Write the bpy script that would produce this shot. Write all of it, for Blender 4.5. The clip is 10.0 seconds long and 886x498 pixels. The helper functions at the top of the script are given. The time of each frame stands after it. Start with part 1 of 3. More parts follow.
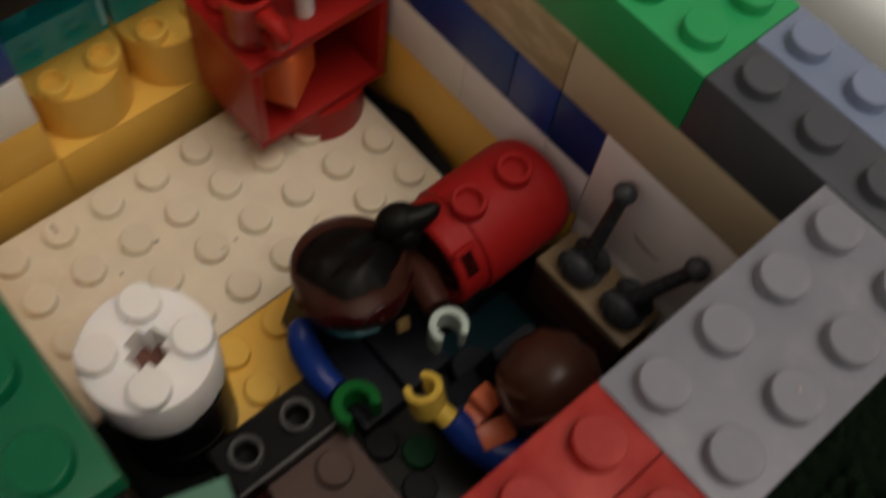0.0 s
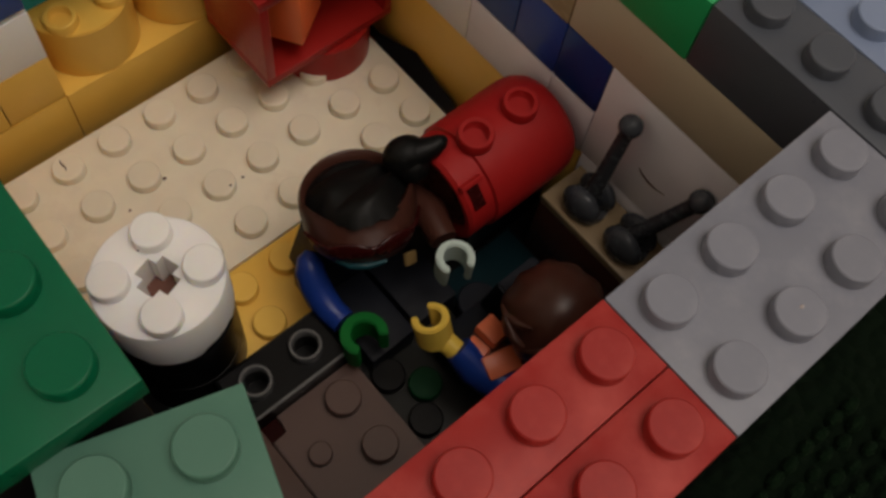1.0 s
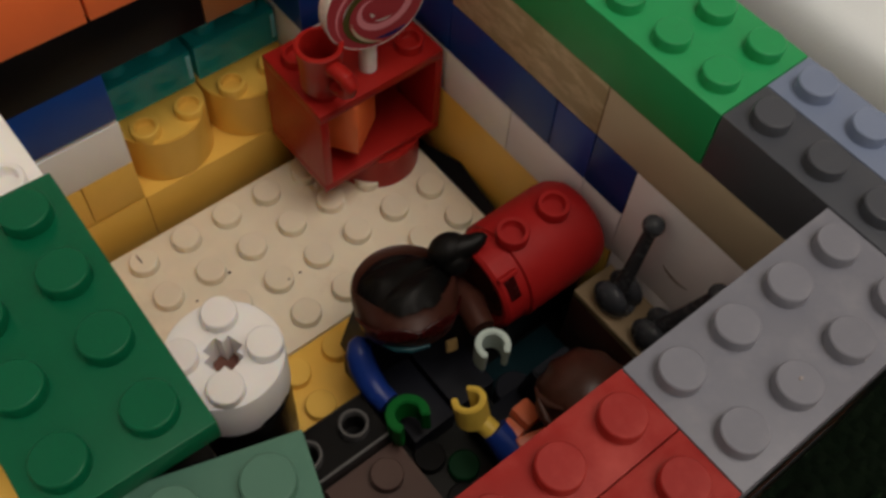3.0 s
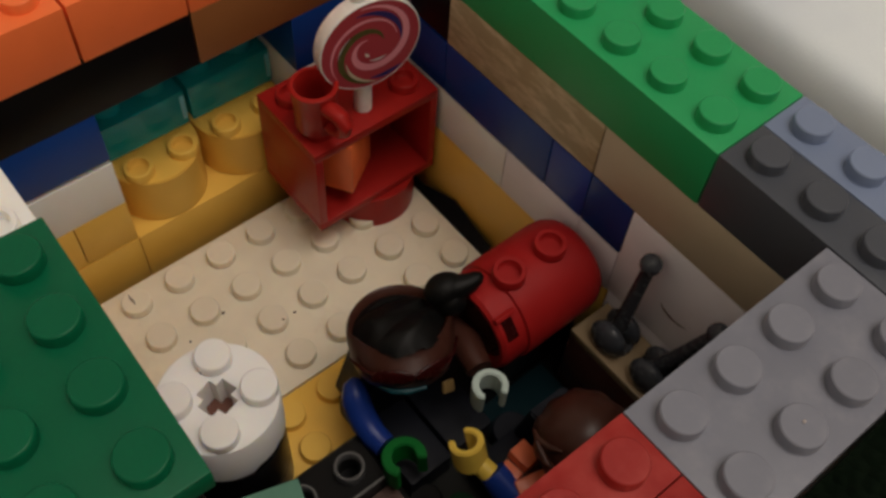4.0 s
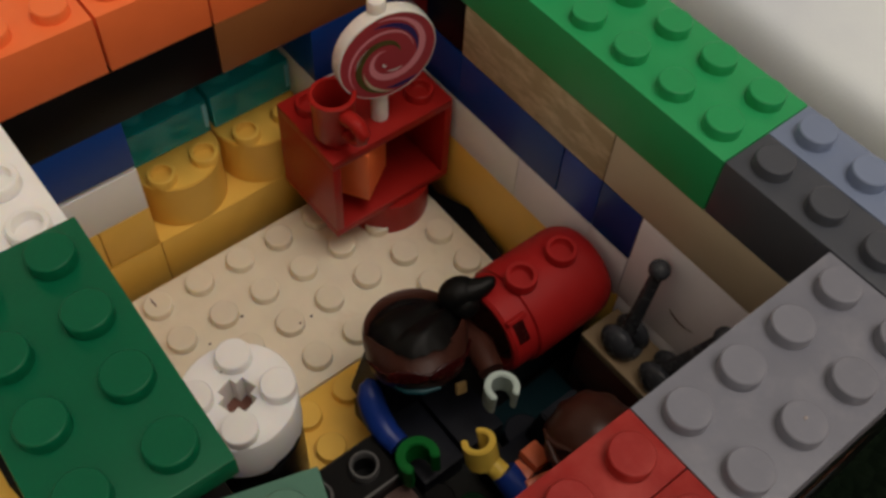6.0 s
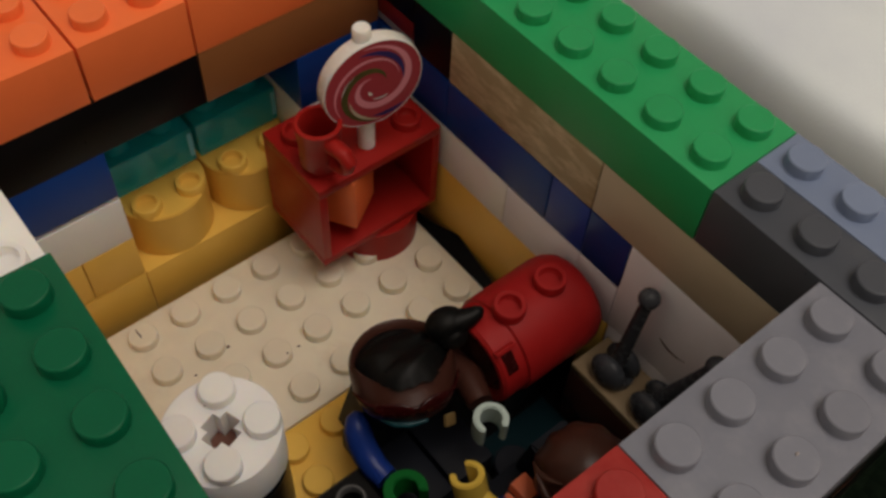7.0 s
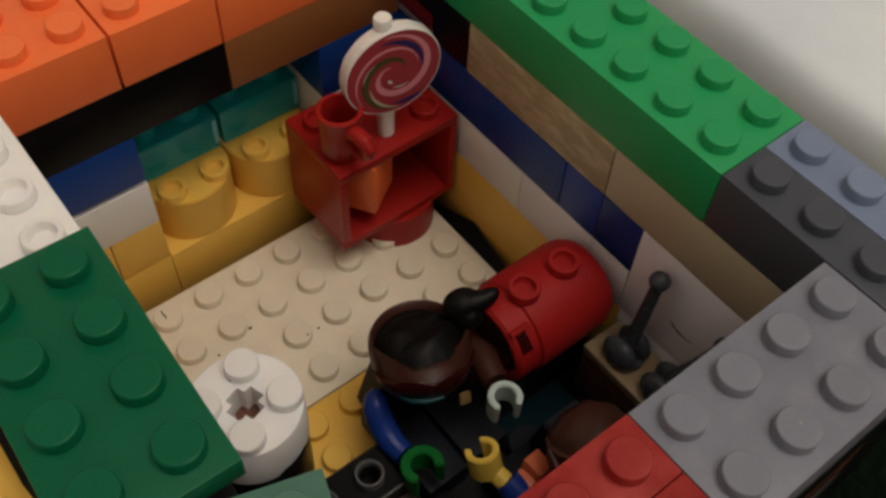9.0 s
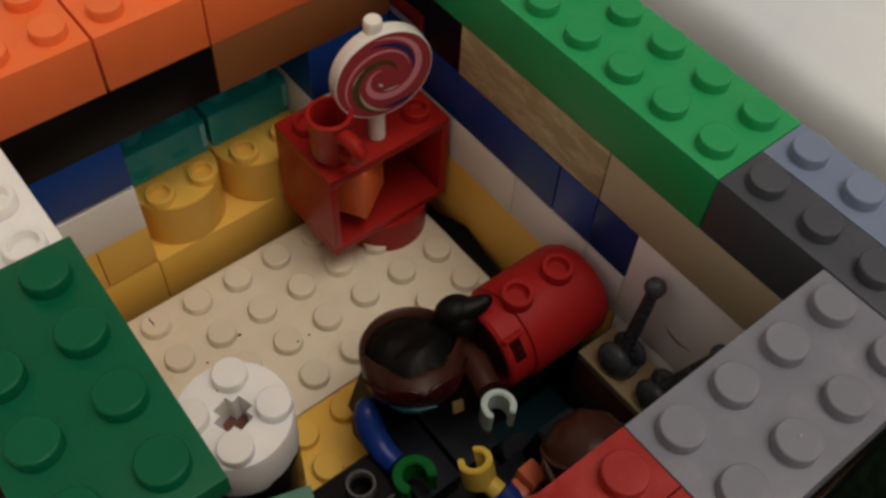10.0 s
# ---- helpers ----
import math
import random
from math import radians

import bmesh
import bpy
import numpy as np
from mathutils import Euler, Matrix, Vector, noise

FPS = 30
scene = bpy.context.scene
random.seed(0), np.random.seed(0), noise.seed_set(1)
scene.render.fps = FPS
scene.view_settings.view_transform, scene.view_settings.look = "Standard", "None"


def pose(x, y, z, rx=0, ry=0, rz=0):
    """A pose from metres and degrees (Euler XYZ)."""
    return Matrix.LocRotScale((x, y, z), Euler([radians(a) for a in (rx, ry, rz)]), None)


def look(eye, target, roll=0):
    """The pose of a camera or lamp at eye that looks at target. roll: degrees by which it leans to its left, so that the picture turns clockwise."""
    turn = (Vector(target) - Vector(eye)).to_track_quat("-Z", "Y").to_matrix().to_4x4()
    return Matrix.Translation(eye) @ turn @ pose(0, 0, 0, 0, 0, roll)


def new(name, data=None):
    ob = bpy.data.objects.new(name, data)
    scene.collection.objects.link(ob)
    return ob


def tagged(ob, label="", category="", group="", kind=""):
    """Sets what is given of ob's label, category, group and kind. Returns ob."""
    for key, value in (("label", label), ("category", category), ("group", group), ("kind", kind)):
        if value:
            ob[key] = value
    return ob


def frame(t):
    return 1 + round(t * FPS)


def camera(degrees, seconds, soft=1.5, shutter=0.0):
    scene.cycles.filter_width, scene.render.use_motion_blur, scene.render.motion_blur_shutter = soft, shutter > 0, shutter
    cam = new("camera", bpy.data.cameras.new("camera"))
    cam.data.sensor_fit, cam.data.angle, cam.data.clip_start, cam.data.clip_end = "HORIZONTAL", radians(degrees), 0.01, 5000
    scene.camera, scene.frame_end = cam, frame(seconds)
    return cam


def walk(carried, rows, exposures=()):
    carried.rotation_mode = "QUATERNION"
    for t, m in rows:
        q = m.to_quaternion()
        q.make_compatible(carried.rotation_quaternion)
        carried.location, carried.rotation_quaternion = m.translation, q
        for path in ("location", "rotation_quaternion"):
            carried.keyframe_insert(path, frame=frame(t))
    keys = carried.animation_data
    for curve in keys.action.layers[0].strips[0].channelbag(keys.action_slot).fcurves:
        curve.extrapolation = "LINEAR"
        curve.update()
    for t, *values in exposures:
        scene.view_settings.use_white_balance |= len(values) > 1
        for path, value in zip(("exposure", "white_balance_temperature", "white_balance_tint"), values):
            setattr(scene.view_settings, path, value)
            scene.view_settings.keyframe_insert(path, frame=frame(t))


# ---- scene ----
cam = camera(49.0, 10.0, soft=2.9, shutter=0.5)
PATH = [
    (0, (-0.06539, -0.00884, 0.07725), (-0.02235, 0.02759, -0.02868), 10.03),
    (0.2, (-0.06911, -0.01170, 0.07893), (-0.02906, 0.02417, -0.02835), 9.13),
    (0.3, (-0.06873, -0.01078, 0.07810), (-0.02851, 0.02391, -0.02951), 10.02),
    (0.5, (-0.06567, -0.00946, 0.07538), (-0.02595, 0.02424, -0.03272), 10.02),
    (1, (-0.06872, -0.01129, 0.07671), (-0.02816, 0.02186, -0.03125), 11.05),
    (1.5, (-0.06969, -0.01269, 0.07882), (-0.02811, 0.02419, -0.02753), 9.05),
    (2, (-0.07244, -0.01539, 0.08139), (-0.02985, 0.02582, -0.02296), 7.46),
    (2.5, (-0.07517, -0.01840, 0.08456), (-0.03283, 0.02577, -0.01867), 5.78),
    (3, (-0.07455, -0.01859, 0.08525), (-0.03041, 0.02854, -0.01589), 5.20),
    (3.2, (-0.07404, -0.01700, 0.08477), (-0.02841, 0.03014, -0.01570), 5.84),
    (4.3, (-0.07403, -0.01760, 0.08512), (-0.02709, 0.03206, -0.01353), 5.22),
    (4.5, (-0.07502, -0.01865, 0.08581), (-0.02901, 0.03081, -0.01337), 4.97),
    (5, (-0.07468, -0.01861, 0.08605), (-0.02917, 0.03074, -0.01341), 4.72),
    (5.5, (-0.07495, -0.01924, 0.08655), (-0.02908, 0.03130, -0.01215), 4.38),
    (5.7, (-0.07561, -0.01915, 0.08676), (-0.02924, 0.03150, -0.01165), 4.65),
    (6.8, (-0.07689, -0.02182, 0.08841), (-0.02975, 0.03181, -0.00804), 3.91),
    (7, (-0.07401, -0.01879, 0.08673), (-0.02589, 0.03394, -0.00974), 4.28),
    (7.5, (-0.07540, -0.01956, 0.08711), (-0.02720, 0.03331, -0.00923), 4.39),
    (8, (-0.07582, -0.02044, 0.08778), (-0.02826, 0.03302, -0.00855), 3.94),
    (8.5, (-0.07586, -0.02036, 0.08759), (-0.02841, 0.03290, -0.00890), 3.98),
    (9, (-0.07732, -0.02198, 0.08888), (-0.03055, 0.03174, -0.00769), 3.60),
    (9.5, (-0.07637, -0.02105, 0.08805), (-0.02920, 0.03231, -0.00853), 3.80),
    (10, (-0.07576, -0.02038, 0.08753), (-0.02838, 0.03276, -0.00907), 3.99),
]
walk(cam, [(t, look(eye, target, roll)) for t, eye, target, roll in PATH], ((0, 0.06), (1, 0.03), (2, 0.09), (3, 0.04), (4.5, 0), (10, 0)))

# ---- light ----
world = bpy.data.worlds.new("room_light")
scene.world = world
world.use_nodes = True
wn = world.node_tree.nodes
wn["Background"].inputs["Color"].default_value = (1.0, 0.93, 0.85, 1)
wn["Background"].inputs["Strength"].default_value = 0.095


def bulb(name, eye, radius, power, color):
    d = bpy.data.lights.new(name, "POINT")
    d.shadow_soft_size, d.energy, d.color = radius, power, color
    ob = new(name, d)
    ob.location = eye
    return ob


bulb("ceiling_lamp", (0.16, -0.36, 1.46), 0.42, 25.6, (1.0, 0.905, 0.83))

# ---- materials ----
MM = 0.001


def plastic(name, color, rough=0.3, wear=0.5, coat=0.0, gloss=0.26):
    m = bpy.data.materials.new(name)
    m.use_nodes = True
    nt = m.node_tree
    b = nt.nodes["Principled BSDF"]
    tc = nt.nodes.new("ShaderNodeTexCoord")
    n1 = nt.nodes.new("ShaderNodeTexNoise")
    n1.inputs["Scale"].default_value = 220
    n1.inputs["Detail"].default_value = 6
    nt.links.new(tc.outputs["Object"], n1.inputs["Vector"])
    info = nt.nodes.new("ShaderNodeObjectInfo")
    mix = nt.nodes.new("ShaderNodeHueSaturation")
    mix.inputs["Color"].default_value = (*color, 1)
    add = nt.nodes.new("ShaderNodeMath")
    add.operation = "MULTIPLY_ADD"
    nt.links.new(n1.outputs["Fac"], add.inputs[0])
    add.inputs[1].default_value = 0.22 * wear
    rnd = nt.nodes.new("ShaderNodeMath")
    rnd.operation = "MULTIPLY_ADD"
    nt.links.new(info.outputs["Random"], rnd.inputs[0])
    rnd.inputs[1].default_value = 0.08
    rnd.inputs[2].default_value = 0.96 - 0.11 * wear
    nt.links.new(rnd.outputs[0], add.inputs[2])
    nt.links.new(add.outputs[0], mix.inputs["Value"])
    nt.links.new(mix.outputs["Color"], b.inputs["Base Color"])
    n2 = nt.nodes.new("ShaderNodeTexNoise")
    n2.inputs["Scale"].default_value = 900
    n2.inputs["Detail"].default_value = 4
    nt.links.new(tc.outputs["Object"], n2.inputs["Vector"])
    mr = nt.nodes.new("ShaderNodeMapRange")
    mr.inputs["To Min"].default_value = rough * 0.75
    mr.inputs["To Max"].default_value = rough * 1.35
    nt.links.new(n2.outputs["Fac"], mr.inputs["Value"])
    nt.links.new(mr.outputs["Result"], b.inputs["Roughness"])
    bump = nt.nodes.new("ShaderNodeBump")
    bump.inputs["Strength"].default_value = 0.12 * wear
    bump.inputs["Distance"].default_value = 0.0002
    nt.links.new(n2.outputs["Fac"], bump.inputs["Height"])
    nt.links.new(bump.outputs["Normal"], b.inputs["Normal"])
    b.inputs["IOR"].default_value = 1.5
    b.inputs["Specular IOR Level"].default_value = gloss
    b.inputs["Coat Weight"].default_value = coat
    return m


def add_streaks(m, color, scale, low, high, stretch=(1, 1, 1)):
    """Lays streaks of another colour over a plastic: wear, stains and painted-in reflections."""
    nt = m.node_tree
    b = nt.nodes["Principled BSDF"]
    base = b.inputs["Base Color"].links[0].from_socket
    tc = nt.nodes.new("ShaderNodeTexCoord")
    mp = nt.nodes.new("ShaderNodeMapping")
    mp.inputs["Scale"].default_value = stretch
    nt.links.new(tc.outputs["Object"], mp.inputs["Vector"])
    ns = nt.nodes.new("ShaderNodeTexNoise")
    ns.inputs["Scale"].default_value = scale
    ns.inputs["Detail"].default_value = 8
    ns.inputs["Roughness"].default_value = 0.65
    nt.links.new(mp.outputs["Vector"], ns.inputs["Vector"])
    mr = nt.nodes.new("ShaderNodeMapRange")
    mr.inputs["From Min"].default_value = low
    mr.inputs["From Max"].default_value = high
    nt.links.new(ns.outputs["Fac"], mr.inputs["Value"])
    mix = nt.nodes.new("ShaderNodeMix")
    mix.data_type = "RGBA"
    nt.links.new(mr.outputs["Result"], mix.inputs["Factor"])
    nt.links.new(base, mix.inputs["A"])
    mix.inputs["B"].default_value = (*color, 1)
    nt.links.new(mix.outputs["Result"], b.inputs["Base Color"])
    return m


def trans_plastic(name, color):
    m = bpy.data.materials.new(name)
    m.use_nodes = True
    b = m.node_tree.nodes["Principled BSDF"]
    b.inputs["Base Color"].default_value = (*color, 1)
    b.inputs["Transmission Weight"].default_value = 0.42
    b.inputs["Roughness"].default_value = 0.09
    b.inputs["IOR"].default_value = 1.45
    return m


def cloth(name, color, scale, depth, rough=0.95):
    m = bpy.data.materials.new(name)
    m.use_nodes = True
    nt = m.node_tree
    b = nt.nodes["Principled BSDF"]
    tc = nt.nodes.new("ShaderNodeTexCoord")
    vor = nt.nodes.new("ShaderNodeTexVoronoi")
    vor.inputs["Scale"].default_value = scale
    nt.links.new(tc.outputs["Object"], vor.inputs["Vector"])
    big = nt.nodes.new("ShaderNodeTexNoise")
    big.inputs["Scale"].default_value = 35
    big.inputs["Detail"].default_value = 5
    nt.links.new(tc.outputs["Object"], big.inputs["Vector"])
    ramp = nt.nodes.new("ShaderNodeMix")
    ramp.data_type = "RGBA"
    nt.links.new(big.outputs["Fac"], ramp.inputs["Factor"])
    ramp.inputs["A"].default_value = (*[c * 0.8 for c in color], 1)
    ramp.inputs["B"].default_value = (*[min(1, c * 1.15) for c in color], 1)
    nt.links.new(ramp.outputs["Result"], b.inputs["Base Color"])
    bump = nt.nodes.new("ShaderNodeBump")
    bump.inputs["Strength"].default_value = 0.6
    bump.inputs["Distance"].default_value = depth
    bump.invert = True
    nt.links.new(vor.outputs["Distance"], bump.inputs["Height"])
    nt.links.new(bump.outputs["Normal"], b.inputs["Normal"])
    b.inputs["Roughness"].default_value = rough
    b.inputs["Specular IOR Level"].default_value = 0.15
    return m


LINEN = cloth("white_cotton", (0.79, 0.86, 1.0), 2500, 0.00004)
KNIT = cloth("dark_green_knit", (0.0005, 0.0048, 0.001), 420, 0.0018)
KNIT_KNOB = cloth("dark_green_wool", (0.0008, 0.008, 0.0016), 1500, 0.0004)
TAUPE = cloth("taupe_fabric", (0.45, 0.4, 0.36), 900, 0.0006)
PAINT = cloth("wall_paint", (0.9, 0.85, 0.78), 300, 0.0005)

GREEN = plastic("bright_green_plastic", (0.022, 0.345, 0.116))
DGREEN = plastic("dark_green_plastic", (0.002, 0.112, 0.05), gloss=0.2)
SAND = plastic("sand_green_plastic", (0.08, 0.188, 0.142))
DGREY = plastic("dark_grey_plastic", (0.07, 0.079, 0.1))
LGREY = add_streaks(plastic("light_grey_plastic", (0.208, 0.22, 0.272), 0.33, 0.9), (0.275, 0.285, 0.335), 170, 0.48, 0.85)
BGREY = plastic("blue_grey_plastic", (0.2, 0.255, 0.39))
TAN = plastic("tan_plastic", (0.53, 0.455, 0.33))
BLUE = plastic("blue_plastic", (0.004, 0.05, 0.27))
WHITE = plastic("white_plastic", (0.93, 0.905, 0.88))
CREAM = add_streaks(plastic("aged_white_plastic", (0.82, 0.74, 0.59), wear=0.8), (0.64, 0.53, 0.4), 75, 0.56, 0.9)
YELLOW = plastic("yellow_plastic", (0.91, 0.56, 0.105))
ORANGE = plastic("orange_plastic", (0.98, 0.205, 0.06))
BROWN = plastic("medium_brown_plastic", (0.28, 0.108, 0.036))
RBROWN = plastic("reddish_brown_plastic", (0.085, 0.03, 0.021), 0.22)
# Salmon streaks hold scuffs and soft reflections painted into the red.
WALL_RED = add_streaks(plastic("streaked_red_plastic", (0.3, 0.017, 0.015), 0.42, 0.9), (0.47, 0.075, 0.065), 110, 0.44, 0.8)
RED = plastic("red_plastic", (0.36, 0.014, 0.011), 0.33, 0.9)
BLACK = plastic("black_plastic", (0.0045, 0.0045, 0.005), gloss=0.12)
EDGE_GREY = plastic("highlight_grey_plastic", (0.13, 0.13, 0.127), 0.45)
RIM_BLACK = plastic("pale_rim_plastic", (0.1, 0.1, 0.1), 0.3, gloss=0.4)
GLOSSY_BLACK = plastic("glossy_black_plastic", (0.0045, 0.0045, 0.005), 0.3, gloss=0.12)
# Black lifted to dark grey, with the light on the plate mixed in.
GREYED_BLACK = plastic("greyed_black_plastic", (0.022, 0.023, 0.022), 0.35, gloss=0.14)
OCHRE = plastic("ochre_plastic", (0.2, 0.13, 0.05))
PALE_DOT = plastic("pale_dot_grey", (0.42, 0.38, 0.38), 0.8)
DRUM_RED = plastic("matt_red_plastic", (0.34, 0.01, 0.01), 0.5)
UMBER = plastic("umber_plastic", (0.095, 0.056, 0.047), 0.3)
HAIR_BROWN = plastic("brown_hair_plastic", (0.052, 0.018, 0.012), 0.3)
HAIR = plastic("black_hair_plastic", (0.0045, 0.0045, 0.0045), 0.42, gloss=0.14)
HOLE_BROWN = plastic("dull_brown_plastic", (0.17, 0.075, 0.055), 0.5)
SKIN = plastic("brown_doll_plastic", (0.055, 0.019, 0.013), 0.3)
ORANGE_PINK = plastic("salmon_plastic", (0.62, 0.15, 0.07))
NAVY = plastic("navy_plastic", (0.008, 0.0095, 0.015), 0.45, gloss=0.12)
DOLL_BLUE = plastic("royal_blue_plastic", (0.01, 0.034, 0.21))
DOLL_GREEN = plastic("leaf_green_plastic", (0.004, 0.125, 0.02), 0.4, gloss=0.14)
PALE = plastic("pale_aqua_plastic", (0.5, 0.6, 0.56))
BRIGHT_YELLOW = plastic("bright_yellow_plastic", (0.72, 0.5, 0.08))
LEVER = plastic("gunmetal_plastic", (0.05, 0.055, 0.065), 0.25)
OLIVE = plastic("olive_tan_plastic", (0.3, 0.22, 0.13))
DARK_TEAL = plastic("dark_teal_plastic", (0.004, 0.02, 0.026))
SLATE = plastic("faded_blue_plastic", (0.015, 0.06, 0.36))
DARK_RED = plastic("dark_red_brick_plastic", (0.15, 0.01, 0.009))
ROYAL = plastic("deep_blue_plastic", (0.003, 0.036, 0.2))
MAROON = plastic("maroon_plastic", (0.02, 0.0035, 0.003), 0.6, gloss=0.05)
SPRIG_GREEN = plastic("deep_green_plastic", (0.003, 0.045, 0.015), 0.45, gloss=0.12)
MASK = plastic("dark_red_plastic", (0.03, 0.003, 0.003), 0.25)
TEAL_PAINT = plastic("teal_paint", (0.01, 0.06, 0.075), 0.3)
PINK = plastic("pink_candy_print", (0.78, 0.3, 0.36), 0.2, 0.2)
CANDY = plastic("crimson_candy_print", (0.38, 0.05, 0.065), 0.2, 0.2)
OLIVE_PRINT = plastic("olive_candy_print", (0.1, 0.09, 0.03), 0.2, 0.2)
NAVY_PRINT = plastic("navy_candy_print", (0.04, 0.03, 0.14), 0.2, 0.2)
PURE = plastic("clean_white_plastic", (0.82, 0.78, 0.74), 0.25, 0.3)
TEAL = trans_plastic("clear_teal_plastic", (0.015, 0.58, 0.66))
GLINT = plastic("painted_glint_cyan", (0.2, 0.68, 0.85), 0.15, 0.2, gloss=0.5)

WORN_TAN = add_streaks(plastic("worn_tan_plastic", (0.42, 0.335, 0.2)), (0.64, 0.54, 0.36), 420, 0.46, 0.66, (1, 0.4, 1.2))
SMUDGED = add_streaks(plastic("smudged_white_plastic", (0.9, 0.88, 0.95)), (0.55, 0.5, 0.46), 110, 0.66, 0.95, (1, 0.6, 1.4))

for pale in (CREAM, WHITE, PURE):
    shell = pale.node_tree.nodes["Principled BSDF"].inputs
    shell["Subsurface Weight"].default_value = 0.6
    shell["Subsurface Scale"].default_value = 0.0012
    shell["Subsurface Radius"].default_value = (1.0, 0.8, 0.6)

# ---- mesh helpers ----
def finish(name, bm, material, parent=None, label=""):
    me = bpy.data.meshes.new(name)
    bm.to_mesh(me)
    bm.free()
    me.set_sharp_from_angle(angle=radians(38))
    me.materials.append(material)
    ob = new(name, me)
    if parent is not None:
        ob.parent = parent
    if label:
        tagged(ob, label)
    return ob


part = finish


def thing(name, label, category, group="", kind="", place=(0, 0, 0)):
    ob = new(name)
    ob.empty_display_size = 0.004
    ob.location = [v * MM for v in place]
    return tagged(ob, label, category, group, kind)


def box_bm(x0, x1, y0, y1, z0, z1, bevel=0.18, segments=2):
    bm = bmesh.new()
    bmesh.ops.create_cube(bm, size=1)
    for v in bm.verts:
        v.co = Vector(((x0 + x1) / 2 + v.co.x * (x1 - x0), (y0 + y1) / 2 + v.co.y * (y1 - y0), (z0 + z1) / 2 + v.co.z * (z1 - z0))) * MM
    if bevel:
        bmesh.ops.bevel(bm, geom=bm.edges[:], offset=bevel * MM, segments=segments, affect="EDGES", profile=0.6)
    return bm


def lathe_bm(profile, segments=32, smooth=True, m=None):
    """A solid turned about z from (radius, height) pairs in millimetres."""
    bm = bmesh.new()
    rings = []
    for r, z in profile:
        if r < 1e-6:
            rings.append([bm.verts.new((0, 0, z * MM))])
        else:
            rings.append([bm.verts.new((r * MM * math.cos(a), r * MM * math.sin(a), z * MM)) for a in [2 * math.pi * k / segments for k in range(segments)]])
    for a, b in zip(rings, rings[1:]):
        for k in range(segments):
            j = (k + 1) % segments
            vs = [a[k % len(a)], a[j % len(a)], b[j % len(b)], b[k % len(b)]]
            vs = list(dict.fromkeys(vs))
            if len(vs) > 2:
                f = bm.faces.new(vs)
                f.smooth = smooth
    if m is not None:
        bm.transform(m)
    bmesh.ops.recalc_face_normals(bm, faces=bm.faces[:])
    return bm


def tube_bm(points, radius, ring=10, flat=1.0, side=(0, 0, 1)):
    """A round bar along points in millimetres; radius is one number or one for each point."""
    pts = [Vector(p) for p in points]
    rad = radius if isinstance(radius, (list, tuple)) else [radius] * len(pts)
    bm = bmesh.new()
    loops = []
    ref = Vector(side)
    for k, p in enumerate(pts):
        d = (pts[min(k + 1, len(pts) - 1)] - pts[max(k - 1, 0)]).normalized()
        if abs(d.dot(ref)) > 0.95:
            ref = Vector((0, 1, 0))
        u = d.cross(ref).normalized()
        v = u.cross(d)
        loops.append([bm.verts.new((p + rad[k] * (u * math.cos(a) + v * flat * math.sin(a))) * MM) for a in [2 * math.pi * j / ring for j in range(ring)]])
    for a, c in zip(loops, loops[1:]):
        for j in range(ring):
            bm.faces.new((a[j], a[(j + 1) % ring], c[(j + 1) % ring], c[j])).smooth = True
    bm.faces.new(loops[0][::-1])
    bm.faces.new(loops[-1])
    bmesh.ops.recalc_face_normals(bm, faces=bm.faces[:])
    return bm


STUDS = {}


def stud_mesh(material, hollow=False):
    key = (material.name, hollow)
    if key not in STUDS:
        if hollow:
            prof = [(2.4, -0.1), (2.4, 1.5), (2.25, 1.7), (1.75, 1.7), (1.68, 1.5), (1.68, 0.15), (0, 0.15)]
        else:
            prof = [(2.4, -0.1), (2.4, 1.5), (2.33, 1.64), (2.2, 1.7), (0, 1.7)]
        bm = lathe_bm(prof, 28, smooth=False)
        for f in bm.faces:
            f.smooth = abs(f.normal.z) < 0.95
        me = bpy.data.meshes.new("stud")
        bm.to_mesh(me)
        bm.free()
        me.materials.append(material)
        STUDS[key] = me
    return STUDS[key]


def studs(parent, material, places, z, hollow=False):
    for x, y in places:
        ob = new("stud", stud_mesh(material, hollow))
        ob.parent = parent
        ob.location = (x * MM, y * MM, z * MM)


GAP = 0.06
LOOSE = random.Random(3)


def toy_brick(wall, material, x0, x1, y0, y1, ztop, label, height=9.6, stud=True, name="toy_brick"):
    """A moulded brick between two corners of its plan, in millimetres; the studs are parts of it."""
    cx, cy = (x0 + x1) / 2, (y0 + y1) / 2
    bm = box_bm(x0 - cx + GAP, x1 - cx - GAP, y0 - cy + GAP, y1 - cy - GAP, -height + 0.02, 0)
    ob = finish(name, bm, material, wall, label)
    ob.location = (cx * MM, cy * MM, ztop * MM)
    ob.rotation_euler.z = radians(LOOSE.uniform(-0.14, 0.14))
    if stud:
        nx, ny = round((x1 - x0) / 8), round((y1 - y0) / 8)
        pl = [(-(nx - 1) * 4 + 8 * i, -(ny - 1) * 4 + 8 * j) for i in range(nx) for j in range(ny)]
        studs(ob, material, pl, 0)
    return ob


# ---- the room round it ----
def slab(name, x0, x1, y0, y1, z0, z1, material, label, category):
    ob = finish(name, box_bm(x0, x1, y0, y1, z0, z1, 0), material)
    return tagged(ob, label, category, kind="structure")


